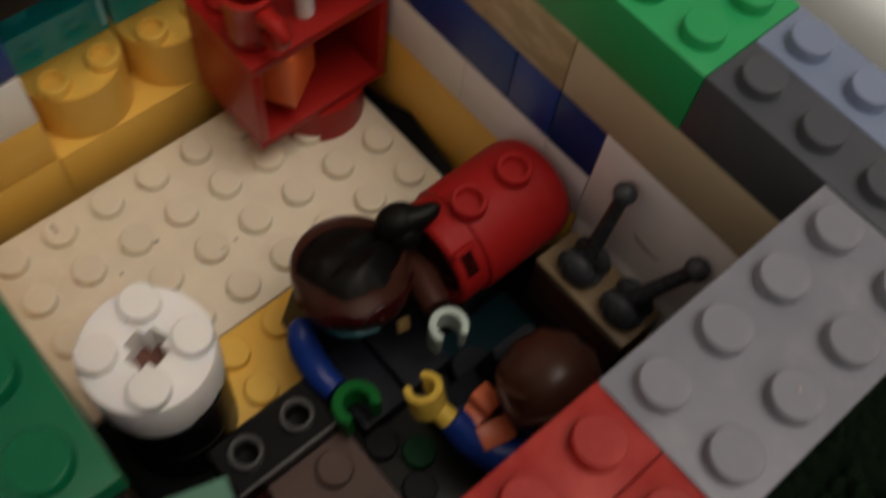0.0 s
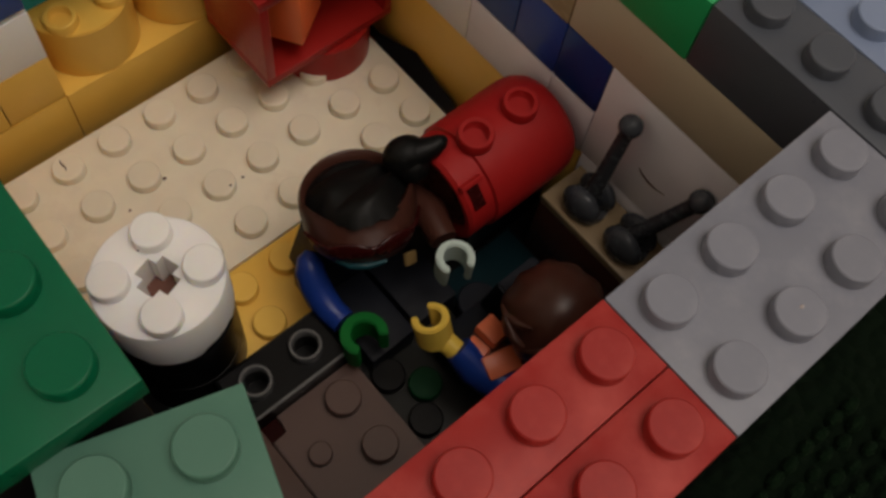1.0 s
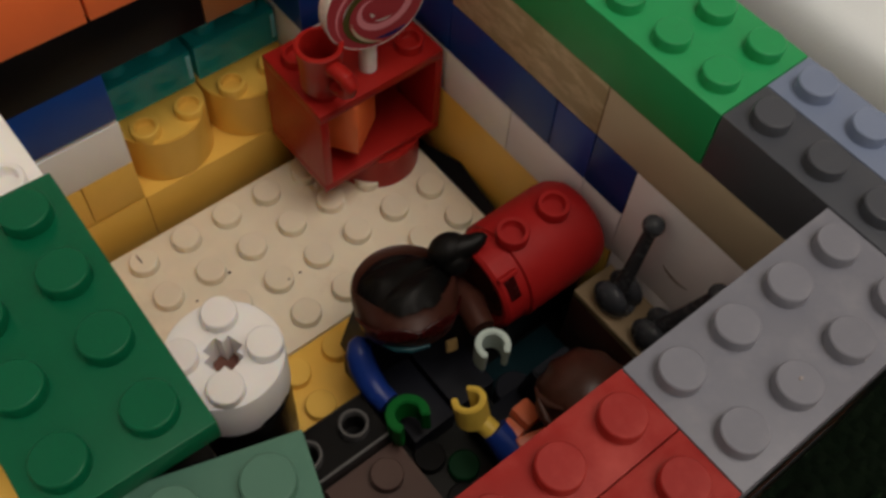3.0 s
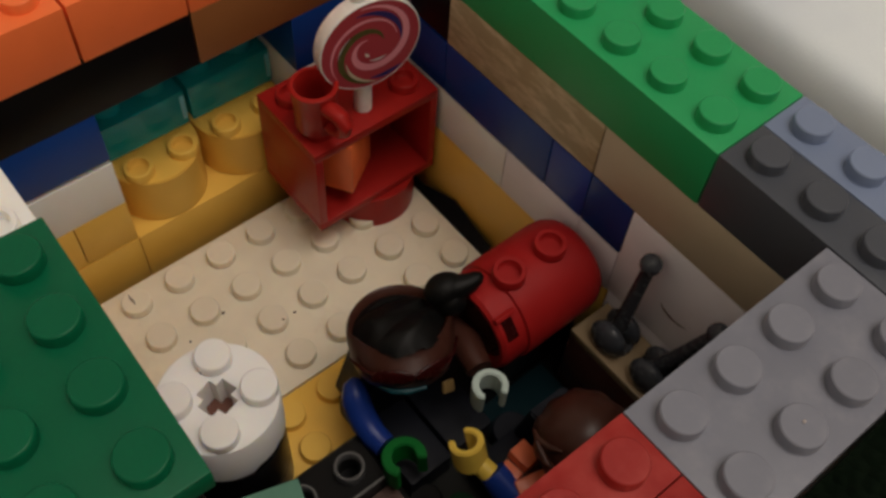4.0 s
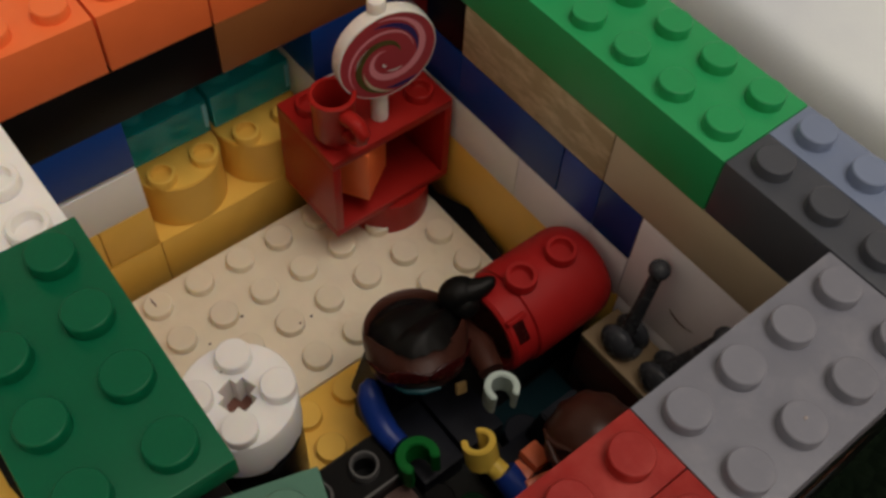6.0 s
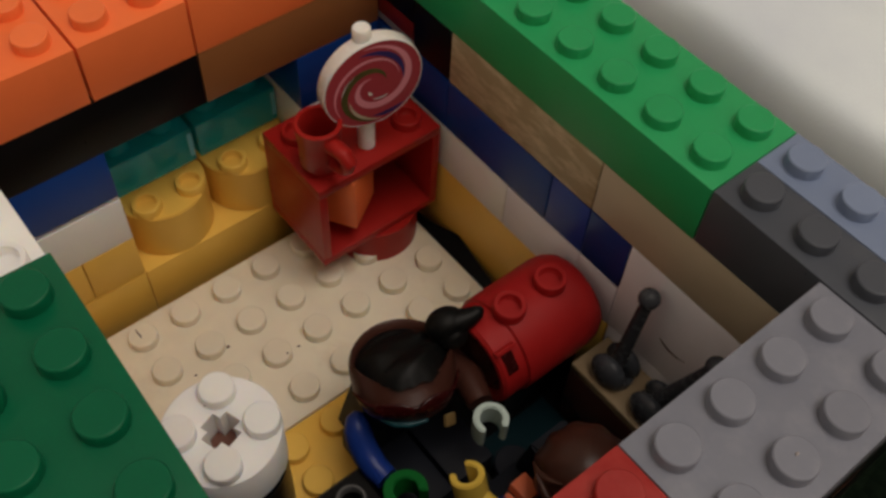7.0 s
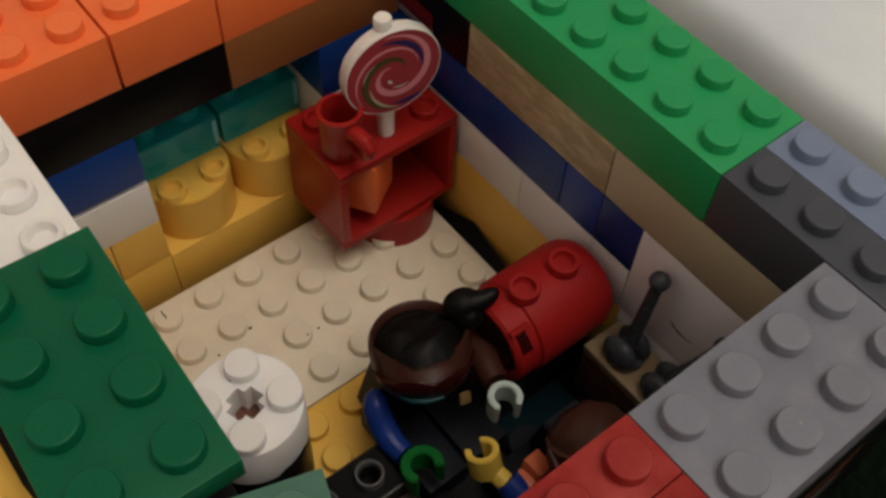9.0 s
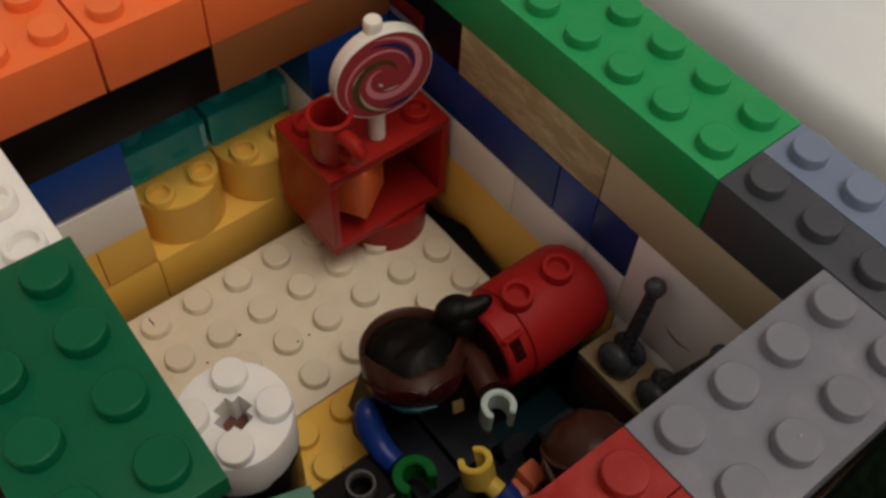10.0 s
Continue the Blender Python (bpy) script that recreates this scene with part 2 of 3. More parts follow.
slab("wall_north", -1500, 1500, 1500, 1560, -620, 1800, PAINT, "plain painted bedroom wall", "wall")
slab("wall_south", -1500, 1500, -1560, -1500, -620, 1800, PAINT, "plain painted bedroom wall", "wall")
slab("wall_east", 1500, 1560, -1560, 1560, -620, 1800, PAINT, "plain painted bedroom wall", "wall")
slab("wall_west", -1560, -1500, -1560, 1560, -620, 1800, PAINT, "plain painted bedroom wall", "wall")
slab("ceiling", -1560, 1560, -1560, 1560, 1800, 1860, PAINT, "plain painted ceiling", "ceiling")
slab("ground", -1560, 1560, -1560, 1560, -120, -63, TAUPE, "taupe fabric bed cover under the toy house", "bed cover")


def sheet(name, x0, x1, y0, y1, nx, ny, height, material, label, category):
    bm = bmesh.new()
    grid = [[bm.verts.new((MM * x, MM * y, MM * height(x, y))) for y in [y0 + (y1 - y0) * j / ny for j in range(ny + 1)]] for x in [x0 + (x1 - x0) * i / nx for i in range(nx + 1)]]
    for a, c in zip(grid, grid[1:]):
        for j in range(ny):
            bm.faces.new((a[j], c[j], c[j + 1], a[j + 1])).smooth = True
    edge = bmesh.ops.extrude_face_region(bm, geom=bm.faces[:])
    for v in edge["geom"]:
        if isinstance(v, bmesh.types.BMVert):
            v.co.z -= 1.5 * MM
    bmesh.ops.recalc_face_normals(bm, faces=bm.faces[:])
    return tagged(finish(name, bm, material), label, category)


def duvet_height(x, y):
    edge = 45.3 - 0.06 * (y - 33) + 3 * noise.noise((y * 0.02, 0.5, 2)) + 90 / (1 + math.exp((y + 19) / 6))
    rise = max(0.0, 1 - (1 - min(1.0, max(0.0, x - edge) / 10)) ** 5) ** 0.2
    return -62.5 + 41 * rise + 0.02 * max(0.0, x - edge) + 6 * noise.noise((x * 0.016, y * 0.02, 3)) * rise + 1.5 * noise.noise((x * 0.05, y * 0.045, 7)) * rise


sheet("duvet", 30, 420, -60, 420, 640, 320, duvet_height, LINEN, "rumpled white cotton duvet beside the toy house", "duvet")


def blanket_height(x, y):
    inside = max(-117 - x, x - 17.5, -18 - y, y - 99)
    lie = min(1.0, max(0.0, inside / 3))
    return -62.4 * (1 - lie) + lie * (-58 + 7 * noise.noise((x * 0.02, y * 0.02, 1)) + 2 * noise.noise((x * 0.07, y * 0.07, 5)) - 0.02 * (y + 20))


blanket = sheet("blanket", -330, 260, -330, 60, 236, 156, blanket_height, KNIT, "dark green knitted blanket with small bobbles", "blanket")

bm = bmesh.new()
random.seed(11)
for i in range(24):
    for j in range(14):
        bx, by = -42 + 3.7 * i + (1.85 if j % 2 else 0) + random.uniform(-0.4, 0.4), -27 - 3.0 * j + random.uniform(-0.4, 0.4)
        if bx > 14:
            continue
        r = random.uniform(1.25, 1.6)
        bz = blanket_height(bx, by) + 0.3
        ring = [bm.verts.new(((bx + 1.25 * r * math.cos(a)) * MM, (by + 0.75 * r * math.sin(a)) * MM, bz * MM)) for a in [math.pi * k / 4 for k in range(8)]]
        mid = [bm.verts.new(((bx + 0.95 * r * math.cos(a)) * MM, (by + 0.5 * r * math.sin(a)) * MM, (bz + r * 0.65) * MM)) for a in [math.pi * k / 4 for k in range(8)]]
        tip = bm.verts.new((bx * MM, by * MM, (bz + r) * MM))
        for k in range(8):
            q = (k + 1) % 8
            bm.faces.new((ring[k], ring[q], mid[q], mid[k])).smooth = True
            bm.faces.new((mid[k], mid[q], tip)).smooth = True
tagged(part("bobble_knit", bm, KNIT_KNOB, blanket), kind="stuff")

# ---- the toy house ----
YN = 81.6
east = thing("toy_wall", "toy wall of plastic bricks with a bright green top course", "toy wall", "walls of the toy house")
toy_brick(east, BLACK, 0, 16, 64, 73, -9.6, "black brick", stud=False)
toy_brick(east, BLACK, 0, 16, 73, 97.6, -9.6, "black plate", height=4.8, stud=False)
toy_brick(east, DARK_RED, 0, 16, 73, 97.6, -14.4, "red plate", height=3.4, stud=False)
toy_brick(east, LGREY, 0, 16, 73, 97.6, -17.8, "light grey tile", height=1.4, stud=False)
toy_brick(east, DARK_RED, 0, 16, 80.1, 97.6, 0, "red brick at the corner", stud=False)
toy_brick(east, WORN_TAN, 0, 16, 32, 64, -9.6, "tan brick with worn grain", height=9.9, stud=False)
toy_brick(east, TAN, 0, 16, 0, 32, -9.6, "tan brick", height=9.9, stud=False)
toy_brick(east, BLUE, 0, 16, 64, 97.6, -19.6, "dark blue brick", height=10.2, stud=False)
toy_brick(east, BLUE, 0, 16, 40, 64, -19.6, "dark blue brick", height=10.2, stud=False)
toy_brick(east, SLATE, 0, 16, 32, 40, -19.6, "faded blue brick", height=10.2, stud=False)
toy_brick(east, ROYAL, 0, 16, 24, 32, -19.6, "deep blue brick", height=10.2, stud=False)
toy_brick(east, SMUDGED, 0, 16, 0, 23.94, -19.6, "smudged white panel beside the levers", height=19.7, stud=False)
for k in range(5):
    toy_brick(east, BLACK, 0, 16, -16, -0.1, -9.6 * (k + 1), "black brick", stud=False)
for y0, y1 in ((72, 97.6), (48.5, 72), (32, 48.5), (24, 32)):
    toy_brick(east, SMUDGED if y0 < 40 else WHITE, 0, 16, y0, y1, -30.0, "white brick", stud=False)
toy_brick(east, SMUDGED, 0, 16, 0, 23.6, -39.3, "smudged white brick", stud=False)
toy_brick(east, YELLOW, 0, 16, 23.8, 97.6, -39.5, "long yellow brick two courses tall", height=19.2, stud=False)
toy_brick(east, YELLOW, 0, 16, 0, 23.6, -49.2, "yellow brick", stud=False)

toy_brick(east, GREEN, 0, 16, 16, 80, 0, "bright green studded brick")
toy_brick(east, DGREY, 0, 8, -16, 16, 0, "dark grey studded brick")
toy_brick(east, BGREY, 8, 16, -16, 16, 0, "blue-grey studded brick")

north = thing("toy_wall", "toy wall of plastic bricks with an orange top course and a window gap", "toy wall", "walls of the toy house")
for x0, x1 in ((-112.3, -80.5), (-80.15, -48.55), (-48.3, -32.4), (-32.25, -0.3)):
    toy_brick(north, ORANGE, x0, x1, YN, YN + 16, 0, "orange studded brick")
toy_brick(north, BROWN, -32.3, -0.3, YN, YN + 16, -9.6, "brown brick", stud=False)
toy_brick(north, BLUE, -96, -49.2, YN, YN + 16, -19.2, "dark blue brick", stud=False)
toy_brick(north, BLUE, -49.2, -16.4, YN + 16, YN + 24, -19.2, "dark blue brick set back", stud=False)
toy_brick(north, BLUE, -49.2, -16.4, YN + 16, YN + 24, -28.8, "dark blue brick set back", stud=False)
toy_brick(north, BLUE, -16.4, -0.3, YN, YN + 16, -19.2, "dark blue brick", height=11.1, stud=False)
toy_brick(north, WHITE, -96, -49.2, YN, YN + 16, -29.7, "white brick", stud=False)
toy_brick(north, WHITE, -16.4, -0.3, YN, YN + 16, -30.4, "white brick", stud=False)
toy_brick(north, BLACK, -49.2, -16.4, YN + 16, YN + 24, -38.4, "black brick", height=19.2, stud=False)
for x0, x1 in ((-96, -58.2), (-58.2, -49.2), (-16.4, -0.3)):
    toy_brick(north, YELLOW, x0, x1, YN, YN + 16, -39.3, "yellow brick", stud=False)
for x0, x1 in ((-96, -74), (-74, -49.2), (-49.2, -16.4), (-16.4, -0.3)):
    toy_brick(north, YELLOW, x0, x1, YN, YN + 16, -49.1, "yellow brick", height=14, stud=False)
toy_brick(north, BLACK, -96, -64.3, YN, YN + 16, -9.6, "black brick", stud=False)
toy_brick(north, BLACK, -64.3, -32.3, YN, YN + 16, -9.6, "black brick", stud=False)


def round_front_brick(wall, material, x0, ztop, label):
    """A two by two brick whose front is a half round; its back row of studs is covered."""
    bm = bmesh.new()
    plan = [(7.9, 8), (-7.9, 8)] + [(-7.9 * math.cos(a), -7.95 * math.sin(a)) for a in [math.pi * k / 24 for k in range(25)]]
    top = [bm.verts.new((x * MM, y * MM, 0)) for x, y in plan]
    low = [bm.verts.new((x * MM, y * MM, -9.58 * MM)) for x, y in plan]
    bm.faces.new(top)
    bm.faces.new(low[::-1])
    for k in range(len(plan)):
        j = (k + 1) % len(plan)
        bm.faces.new((top[k], low[k], low[j], top[j]))
    bmesh.ops.recalc_face_normals(bm, faces=bm.faces[:])
    rim = [e for e in bm.edges if abs(e.verts[0].co.z) < 1e-6 and abs(e.verts[1].co.z) < 1e-6]
    bmesh.ops.bevel(bm, geom=rim, offset=0.18 * MM, segments=2, affect="EDGES")
    ob = finish("toy_brick", bm, material, wall, label)
    ob.location = ((x0 + 8) * MM, (YN + 8) * MM, ztop * MM)
    studs(ob, material, [(-4, -4), (4, -4), (-4, 4), (4, 4)], 0, hollow=True)
    return ob


def clear_brick(wall, x0, x1, ztop):
    """A see-through two by one brick with its studs."""
    w = (x1 - x0) / 2
    ob = finish("toy_brick", box_bm(-w, w, -3.9, 3.9, -7.6, 0, 0.5), TEAL, wall, "see-through teal brick")
    ob.location = ((x0 + x1) / 2 * MM, (YN + 12) * MM, ztop * MM)
    ob.visible_shadow = False
    for x in (-4, 4):
        knob = new("stud", stud_mesh(TEAL))
        knob.parent = ob
        knob.location = (x * MM, 0, 0.12 * MM)
        knob.visible_shadow = False
    # Opaque pale block stands in for the glint at the brick's end.
    part("corner", box_bm(w - 1.1, w - 0.15, -4.05, -3.2, -6.2, -0.9, 0.25), GLINT, ob, "opaque pale cyan strip painting a glint on the corner")
    return ob


for x0 in (-49.0, -32.8):
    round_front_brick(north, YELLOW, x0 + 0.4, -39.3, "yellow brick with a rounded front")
    clear_brick(north, x0 + 0.7, x0 + 16.3, -31.2)

south = thing("toy_wall", "toy wall topped with light grey and red bricks", "toy wall", "walls of the toy house")
for k in range(5):
    toy_brick(south, (BLACK, RBROWN, DGREY, BLACK, RBROWN)[k], -32, -0.1, -16, 0, -9.6 * (k + 1), "dark brick", stud=False)
    toy_brick(south, (RBROWN, BLACK, BLACK, RBROWN, BLACK)[k], -72, -32, -16, 0, -9.6 * (k + 1), "dark brick", stud=False)
toy_brick(south, LGREY, -32, -0.1, -16, 0, 0, "light grey two by four brick")
toy_brick(south, WALL_RED, -72, -32, -8, 0, 0, "red one-wide brick")
toy_brick(south, WALL_RED, -72, -32, -16, -8, 0, "red one-wide brick")

west = thing("toy_wall", "toy wall topped with dark green and white bricks", "toy wall", "walls of the toy house")
WX = -67.2
for k in range(5):
    for y0, y1 in ((0.2, 47), (47, 81.4)):
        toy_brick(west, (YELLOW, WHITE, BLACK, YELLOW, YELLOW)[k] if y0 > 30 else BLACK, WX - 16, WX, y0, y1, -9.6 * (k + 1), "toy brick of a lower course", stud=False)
toy_brick(west, BLACK, WX - 16, WX, 26.5, 47.1, 0, "black brick", stud=False)
toy_brick(west, BLACK, WX - 16, WX, 26.5, 46.5, 4.78, "black plates", height=4.76, stud=False)
toy_brick(west, BLACK, WX - 16, WX, 0.2, 26.3, -4.6, "black plate", height=5.0, stud=False)
white_top = toy_brick(west, WHITE, -81.5, -65.5, 47.2, 81.4, 0, "white studded brick", stud=False)
studs(white_top, WHITE, [(x, y - 64.3) for x in (-4, 4) for y in (54.7, 62.6, 70.6, 77.2)], 0, hollow=True)
green_top = toy_brick(west, DGREEN, -82.2, -66.2, 15.6, 47.6, 8.0, "dark green studded plate", height=3.2)
green_top.rotation_euler.z = radians(-1.5)
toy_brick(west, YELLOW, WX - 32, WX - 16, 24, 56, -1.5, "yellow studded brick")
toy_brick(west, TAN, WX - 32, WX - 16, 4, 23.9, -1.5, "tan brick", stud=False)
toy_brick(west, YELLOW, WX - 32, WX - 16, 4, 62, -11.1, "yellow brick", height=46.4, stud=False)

sand = thing("toy_brick", "sand green two-wide plastic brick set askew on the wall corner", "toy brick", place=(0, 0, 0))
part("body", box_bm(-8, 8, -16, 0, -9.6, 0), SAND, sand)
studs(sand, SAND, [(-4, -4), (4, -4), (-4, -12), (4, -12)], 0)
sand.matrix_world = Matrix.Translation((-68.6 * MM, 14.1 * MM, 5.2 * MM)) @ Matrix.Rotation(radians(-17.5), 4, "Z")

# ---- the floor ----
floor = thing("floor", "floor of yellow, black and brown plastic plates", "floor", kind="structure")
toy_brick(floor, BLACK, WX, 0, 0, 77.9, -57.6, "black base plate", height=3.2, stud=False, name="floor_plate")
toy_brick(floor, DARK_TEAL, -24.6, -8.1, 0.4, 26.2, -57.1, "dark teal tile", height=0.5, stud=False, name="floor_plate")
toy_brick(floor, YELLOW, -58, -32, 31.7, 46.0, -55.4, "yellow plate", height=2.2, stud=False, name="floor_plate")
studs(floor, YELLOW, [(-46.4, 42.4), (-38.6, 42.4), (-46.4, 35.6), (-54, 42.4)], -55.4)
notched = bmesh.new()
plan = ((-57, 0.2), (-42.2, 0.2), (-42.2, 22.3), (-54.6, 22.3), (-54.6, 19.7), (-57, 19.7))
rings = [[notched.verts.new((x * MM, y * MM, z * MM)) for x, y in plan] for z in (-57.5, -48)]
notched.faces.new(rings[0][::-1])
notched.faces.new(rings[1])
for k in range(6):
    notched.faces.new((rings[0][k], rings[0][(k + 1) % 6], rings[1][(k + 1) % 6], rings[1][k]))
bmesh.ops.bevel(notched, geom=[e for e in notched.edges if min(v.co.z for v in e.verts) > -0.05], offset=0.18 * MM, segments=2, affect="EDGES")
finish("floor_brick", notched, UMBER, floor, "dull brown brick with a notched corner")
# Red taken almost to black, painting the shade inside the notch.
toy_brick(floor, MAROON, -57.6, -54.65, 19.75, 22.4, -48.6, "dark red corner piece, darkened for the notch's shade", height=3.0, stud=False, name="floor_brick")
studs(floor, UMBER, [(-46.6, 18.5), (-46.7, 10.7), (-46.7, 2.9)], -48)
toy_brick(floor, UMBER, -66.4, -57.1, 0.2, 22.3, -48.2, "dull brown brick", height=9.4, stud=False, name="floor_brick")
peg = part("peg", lathe_bm([(1.55, -0.1), (1.55, 1.2), (1.4, 1.35), (0, 1.35)], 20), UMBER, floor)
peg.location = (-53.3 * MM, 14.6 * MM, -48 * MM)
toy_brick(floor, GREYED_BLACK, -41, -25, 0.2, 23.4, -54.4, "black plate", height=3.2, stud=False, name="floor_plate")
studs(floor, GLOSSY_BLACK, [(-38.6, 10.5), (-38.6, 18.6), (-29.8, 2.8), (-38.6, 2.8)], -54.4)

plate = thing("toy_plate", "off-white studded plate with dust, lying on the toy floor", "toy plate")
PX0, PX1, PY0, PY1, PZ = -67.0, -3.0, 46.2, 78.2, -55.2
part("body", box_bm(PX0, PX1, PY0, PY1, -57.58, PZ), CREAM, plate)
studs(plate, CREAM, [(PX0 + 4 + 8 * i, PY0 + 4 + 8 * j) for i in range(8) for j in range(4)], PZ)

RAIL_TOP = -44.8
RAIL_STUDS = ((-54.4, 26.4), (-46.6, 26.3))


def rail_bm():
    """A brick whose top is pierced under its two hollow studs."""
    bm = bmesh.new()
    x0, x1, y0, y1, e = -58.4, -42.5, 22.45, 30.2, 0.4
    vert = lambda x, y, z: bm.verts.new((x * MM, y * MM, z * MM))
    corners = lambda d, z: [vert(x0 + d, y0 + d, z), vert(x1 - d, y0 + d, z), vert(x1 - d, y1 - d, z), vert(x0 + d, y1 - d, z)]
    low, side, top = corners(0, -57.58), corners(0, RAIL_TOP - e), corners(e, RAIL_TOP)
    for a, c in ((low, side), (side, top)):
        for k in range(4):
            bm.faces.new((a[k], a[(k + 1) % 4], c[(k + 1) % 4], c[k]))
    bm.faces.new(low[::-1])
    loops = [top]
    for x, y in RAIL_STUDS:
        ring = lambda z: [vert(x + 1.68 * math.cos(math.pi * k / 8), y + 1.68 * math.sin(math.pi * k / 8), z) for k in range(16)]
        up, dn = ring(RAIL_TOP), ring(RAIL_TOP - 3.5)
        for k in range(16):
            bm.faces.new((up[k], dn[k], dn[(k + 1) % 16], up[(k + 1) % 16])).smooth = True
        bm.faces.new(dn)
        loops.append(up)
    edges = [bm.edges.get((r[k], r[(k + 1) % len(r)])) or bm.edges.new((r[k], r[(k + 1) % len(r)])) for r in loops for k in range(len(r))]
    bmesh.ops.triangle_fill(bm, edges=edges, use_beauty=True)
    bmesh.ops.recalc_face_normals(bm, faces=bm.faces[:])
    return bm


rail = thing("toy_brick", "black plastic brick with two hollow studs on the toy floor", "toy brick")
part("body", rail_bm(), GLOSSY_BLACK, rail)
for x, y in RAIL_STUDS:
    # Studs are grey, not black: the rims' highlights are in their colour.
    tube = part("stud", lathe_bm([(2.2, -0.1), (2.2, 1.55), (2.1, 1.72), (1.85, 1.72), (1.68, 1.5), (1.68, -0.1), (2.2, -0.1)], 16), RIM_BLACK, rail, "hollow stud with its rim highlight painted in grey")
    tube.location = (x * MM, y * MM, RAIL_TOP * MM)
# Grey tube paints in the highlight along the front bevel.
part("worn_edge", tube_bm([(-58.2, 22.7, -45.0), (-50, 22.65, -44.95), (-42.7, 22.7, -45.0)], [0.2, 0.26, 0.2], 8), EDGE_GREY, rail, "pale strip painting the highlight on the front edge")

wedge = thing("toy_wedge", "black wedge plate between the off-white plate and the wall", "toy plate")
bm = bmesh.new()
plan = [(-2.9, 66.8), (-1.6, 66.2), (-0.1, 58.4), (-1.3, 44.5), (-2.9, 44.5)]
top = [bm.verts.new((x * MM, y * MM, z * MM)) for (x, y), z in zip(plan, (-55, -54.9, -53.2, -55.3, -55))]
low = [bm.verts.new((x * MM, y * MM, -57.58 * MM)) for x, y in plan]
bm.faces.new(top)
bm.faces.new(low[::-1])
for k in range(5):
    bm.faces.new((top[k], low[k], low[(k + 1) % 5], top[(k + 1) % 5]))
bmesh.ops.recalc_face_normals(bm, faces=bm.faces[:])
part("body", bm, BLACK, wedge)

# ---- the round table ----
table = thing("toy_table", "toy table with a round white brick on a dark pedestal", "toy table", place=(-57.4, 39.1, -57.58))
turn = Matrix.Rotation(radians(-27), 4, "Z")


def cross_hole_brick():
    """A round two by two brick with a cross-shaped hole down its middle."""
    bm = bmesh.new()
    n = 48
    w, l = 1.2, 2.4
    cross = [((x - y) * 0.7071, (x + y) * 0.7071) for x, y in [(l, -w), (l, w), (w, w), (w, l), (-w, l), (-w, w), (-l, w), (-l, -w), (-w, -w), (-w, -l), (w, -l), (w, -w)]]
    outer = lambda r, z: [bm.verts.new((r * MM * math.cos(2 * math.pi * k / n), r * MM * math.sin(2 * math.pi * k / n), z * MM)) for k in range(n)]
    rings = [outer(7.9, 1.0), outer(7.9, 9.45), outer(7.8, 9.6)]
    for k in range(n):
        if k % 12 in (4, 5, 6, 7, 8):
            rings[0][k].co.z += 0.9 * MM
    for a, c in zip(rings, rings[1:]):
        for k in range(n):
            bm.faces.new((a[k], a[(k + 1) % n], c[(k + 1) % n], c[k])).smooth = True
    up = [bm.verts.new((x * MM, y * MM, 9.6 * MM)) for x, y in cross]
    dn = [bm.verts.new((x * MM, y * MM, 2.0 * MM)) for x, y in cross]
    edges = []
    for ring in (rings[-1], up):
        for k in range(len(ring)):
            e = bm.edges.get((ring[k], ring[(k + 1) % len(ring)])) or bm.edges.new((ring[k], ring[(k + 1) % len(ring)]))
            edges.append(e)
    bmesh.ops.triangle_fill(bm, edges=edges, use_beauty=True)
    for k in range(12):
        bm.faces.new((up[k], up[(k + 1) % 12], dn[(k + 1) % 12], dn[k]))
    bm.faces.new(dn)
    bm.faces.new(rings[0][::-1])
    bmesh.ops.recalc_face_normals(bm, faces=bm.faces[:])
    return bm


pedestal = part("pedestal", lathe_bm([(0, 0), (7.7, 0), (7.7, 9.5), (7.4, 9.6), (7.7, 9.7), (7.7, 19.1), (7.2, 19.1), (7.2, 20.4), (0, 20.4)], 40), BLACK, table, "black round pedestal")
tabletop = part("tabletop", cross_hole_brick(), WHITE, table, "round white brick with a cross-shaped hole")
tabletop.matrix_local = Matrix.Translation((0, 0, 19.2 * MM)) @ turn
part("hole_floor", lathe_bm([(0, 2.05), (3.4, 2.05), (3.4, 4.4), (0, 4.4)], 24), HOLE_BROWN, tabletop, "reddish brown plastic down the hole")
studs(tabletop, WHITE, [(5.4 * math.cos(a), 5.4 * math.sin(a)) for a in [radians(90 * k + 90) for k in range(4)]], 9.6)

# ---- the red cabinet, its cup and lollipop ----
cabinet = thing("toy_cabinet", "open-fronted red plastic cabinet with a drawer, standing on the plate", "toy cabinet", place=(-25, 64, -48))


def box_part(name, x0, x1, y0, y1, z0, z1, mat, parent, label="", bevel=0.15):
    return part(name, box_bm(x0, x1, y0, y1, z0, z1, bevel), mat, parent, label)


box_part("top_panel", 0, 24, 0, 16, 17.4, 19.2, RED, cabinet)
box_part("bottom_panel", 0, 24, 0, 16, 0, 1.6, RED, cabinet)
box_part("side_panel", 0, 1.5, 0, 16, 1.6, 17.4, RED, cabinet)
box_part("side_panel", 22.5, 24, 0, 16, 1.6, 17.4, RED, cabinet)
box_part("back_panel", 1.5, 22.5, 14.6, 16, 1.6, 17.4, RED, cabinet)
studs(cabinet, RED, [(4 + 8 * i, 4 + 8 * j) for i, j in ((0, 0), (0, 1), (1, 1), (2, 0), (2, 1))], 19.2, hollow=True)
drawer = part("drawer", box_bm(-4.2, 4.2, -4.2, 4.2, 0, 11.4, 0.2), ORANGE, cabinet, "orange drawer box set askew")
drawer.matrix_local = Matrix.Translation((7.7 * MM, 5.5 * MM, 5.6 * MM)) @ Matrix.Rotation(radians(33.5), 4, "Z")
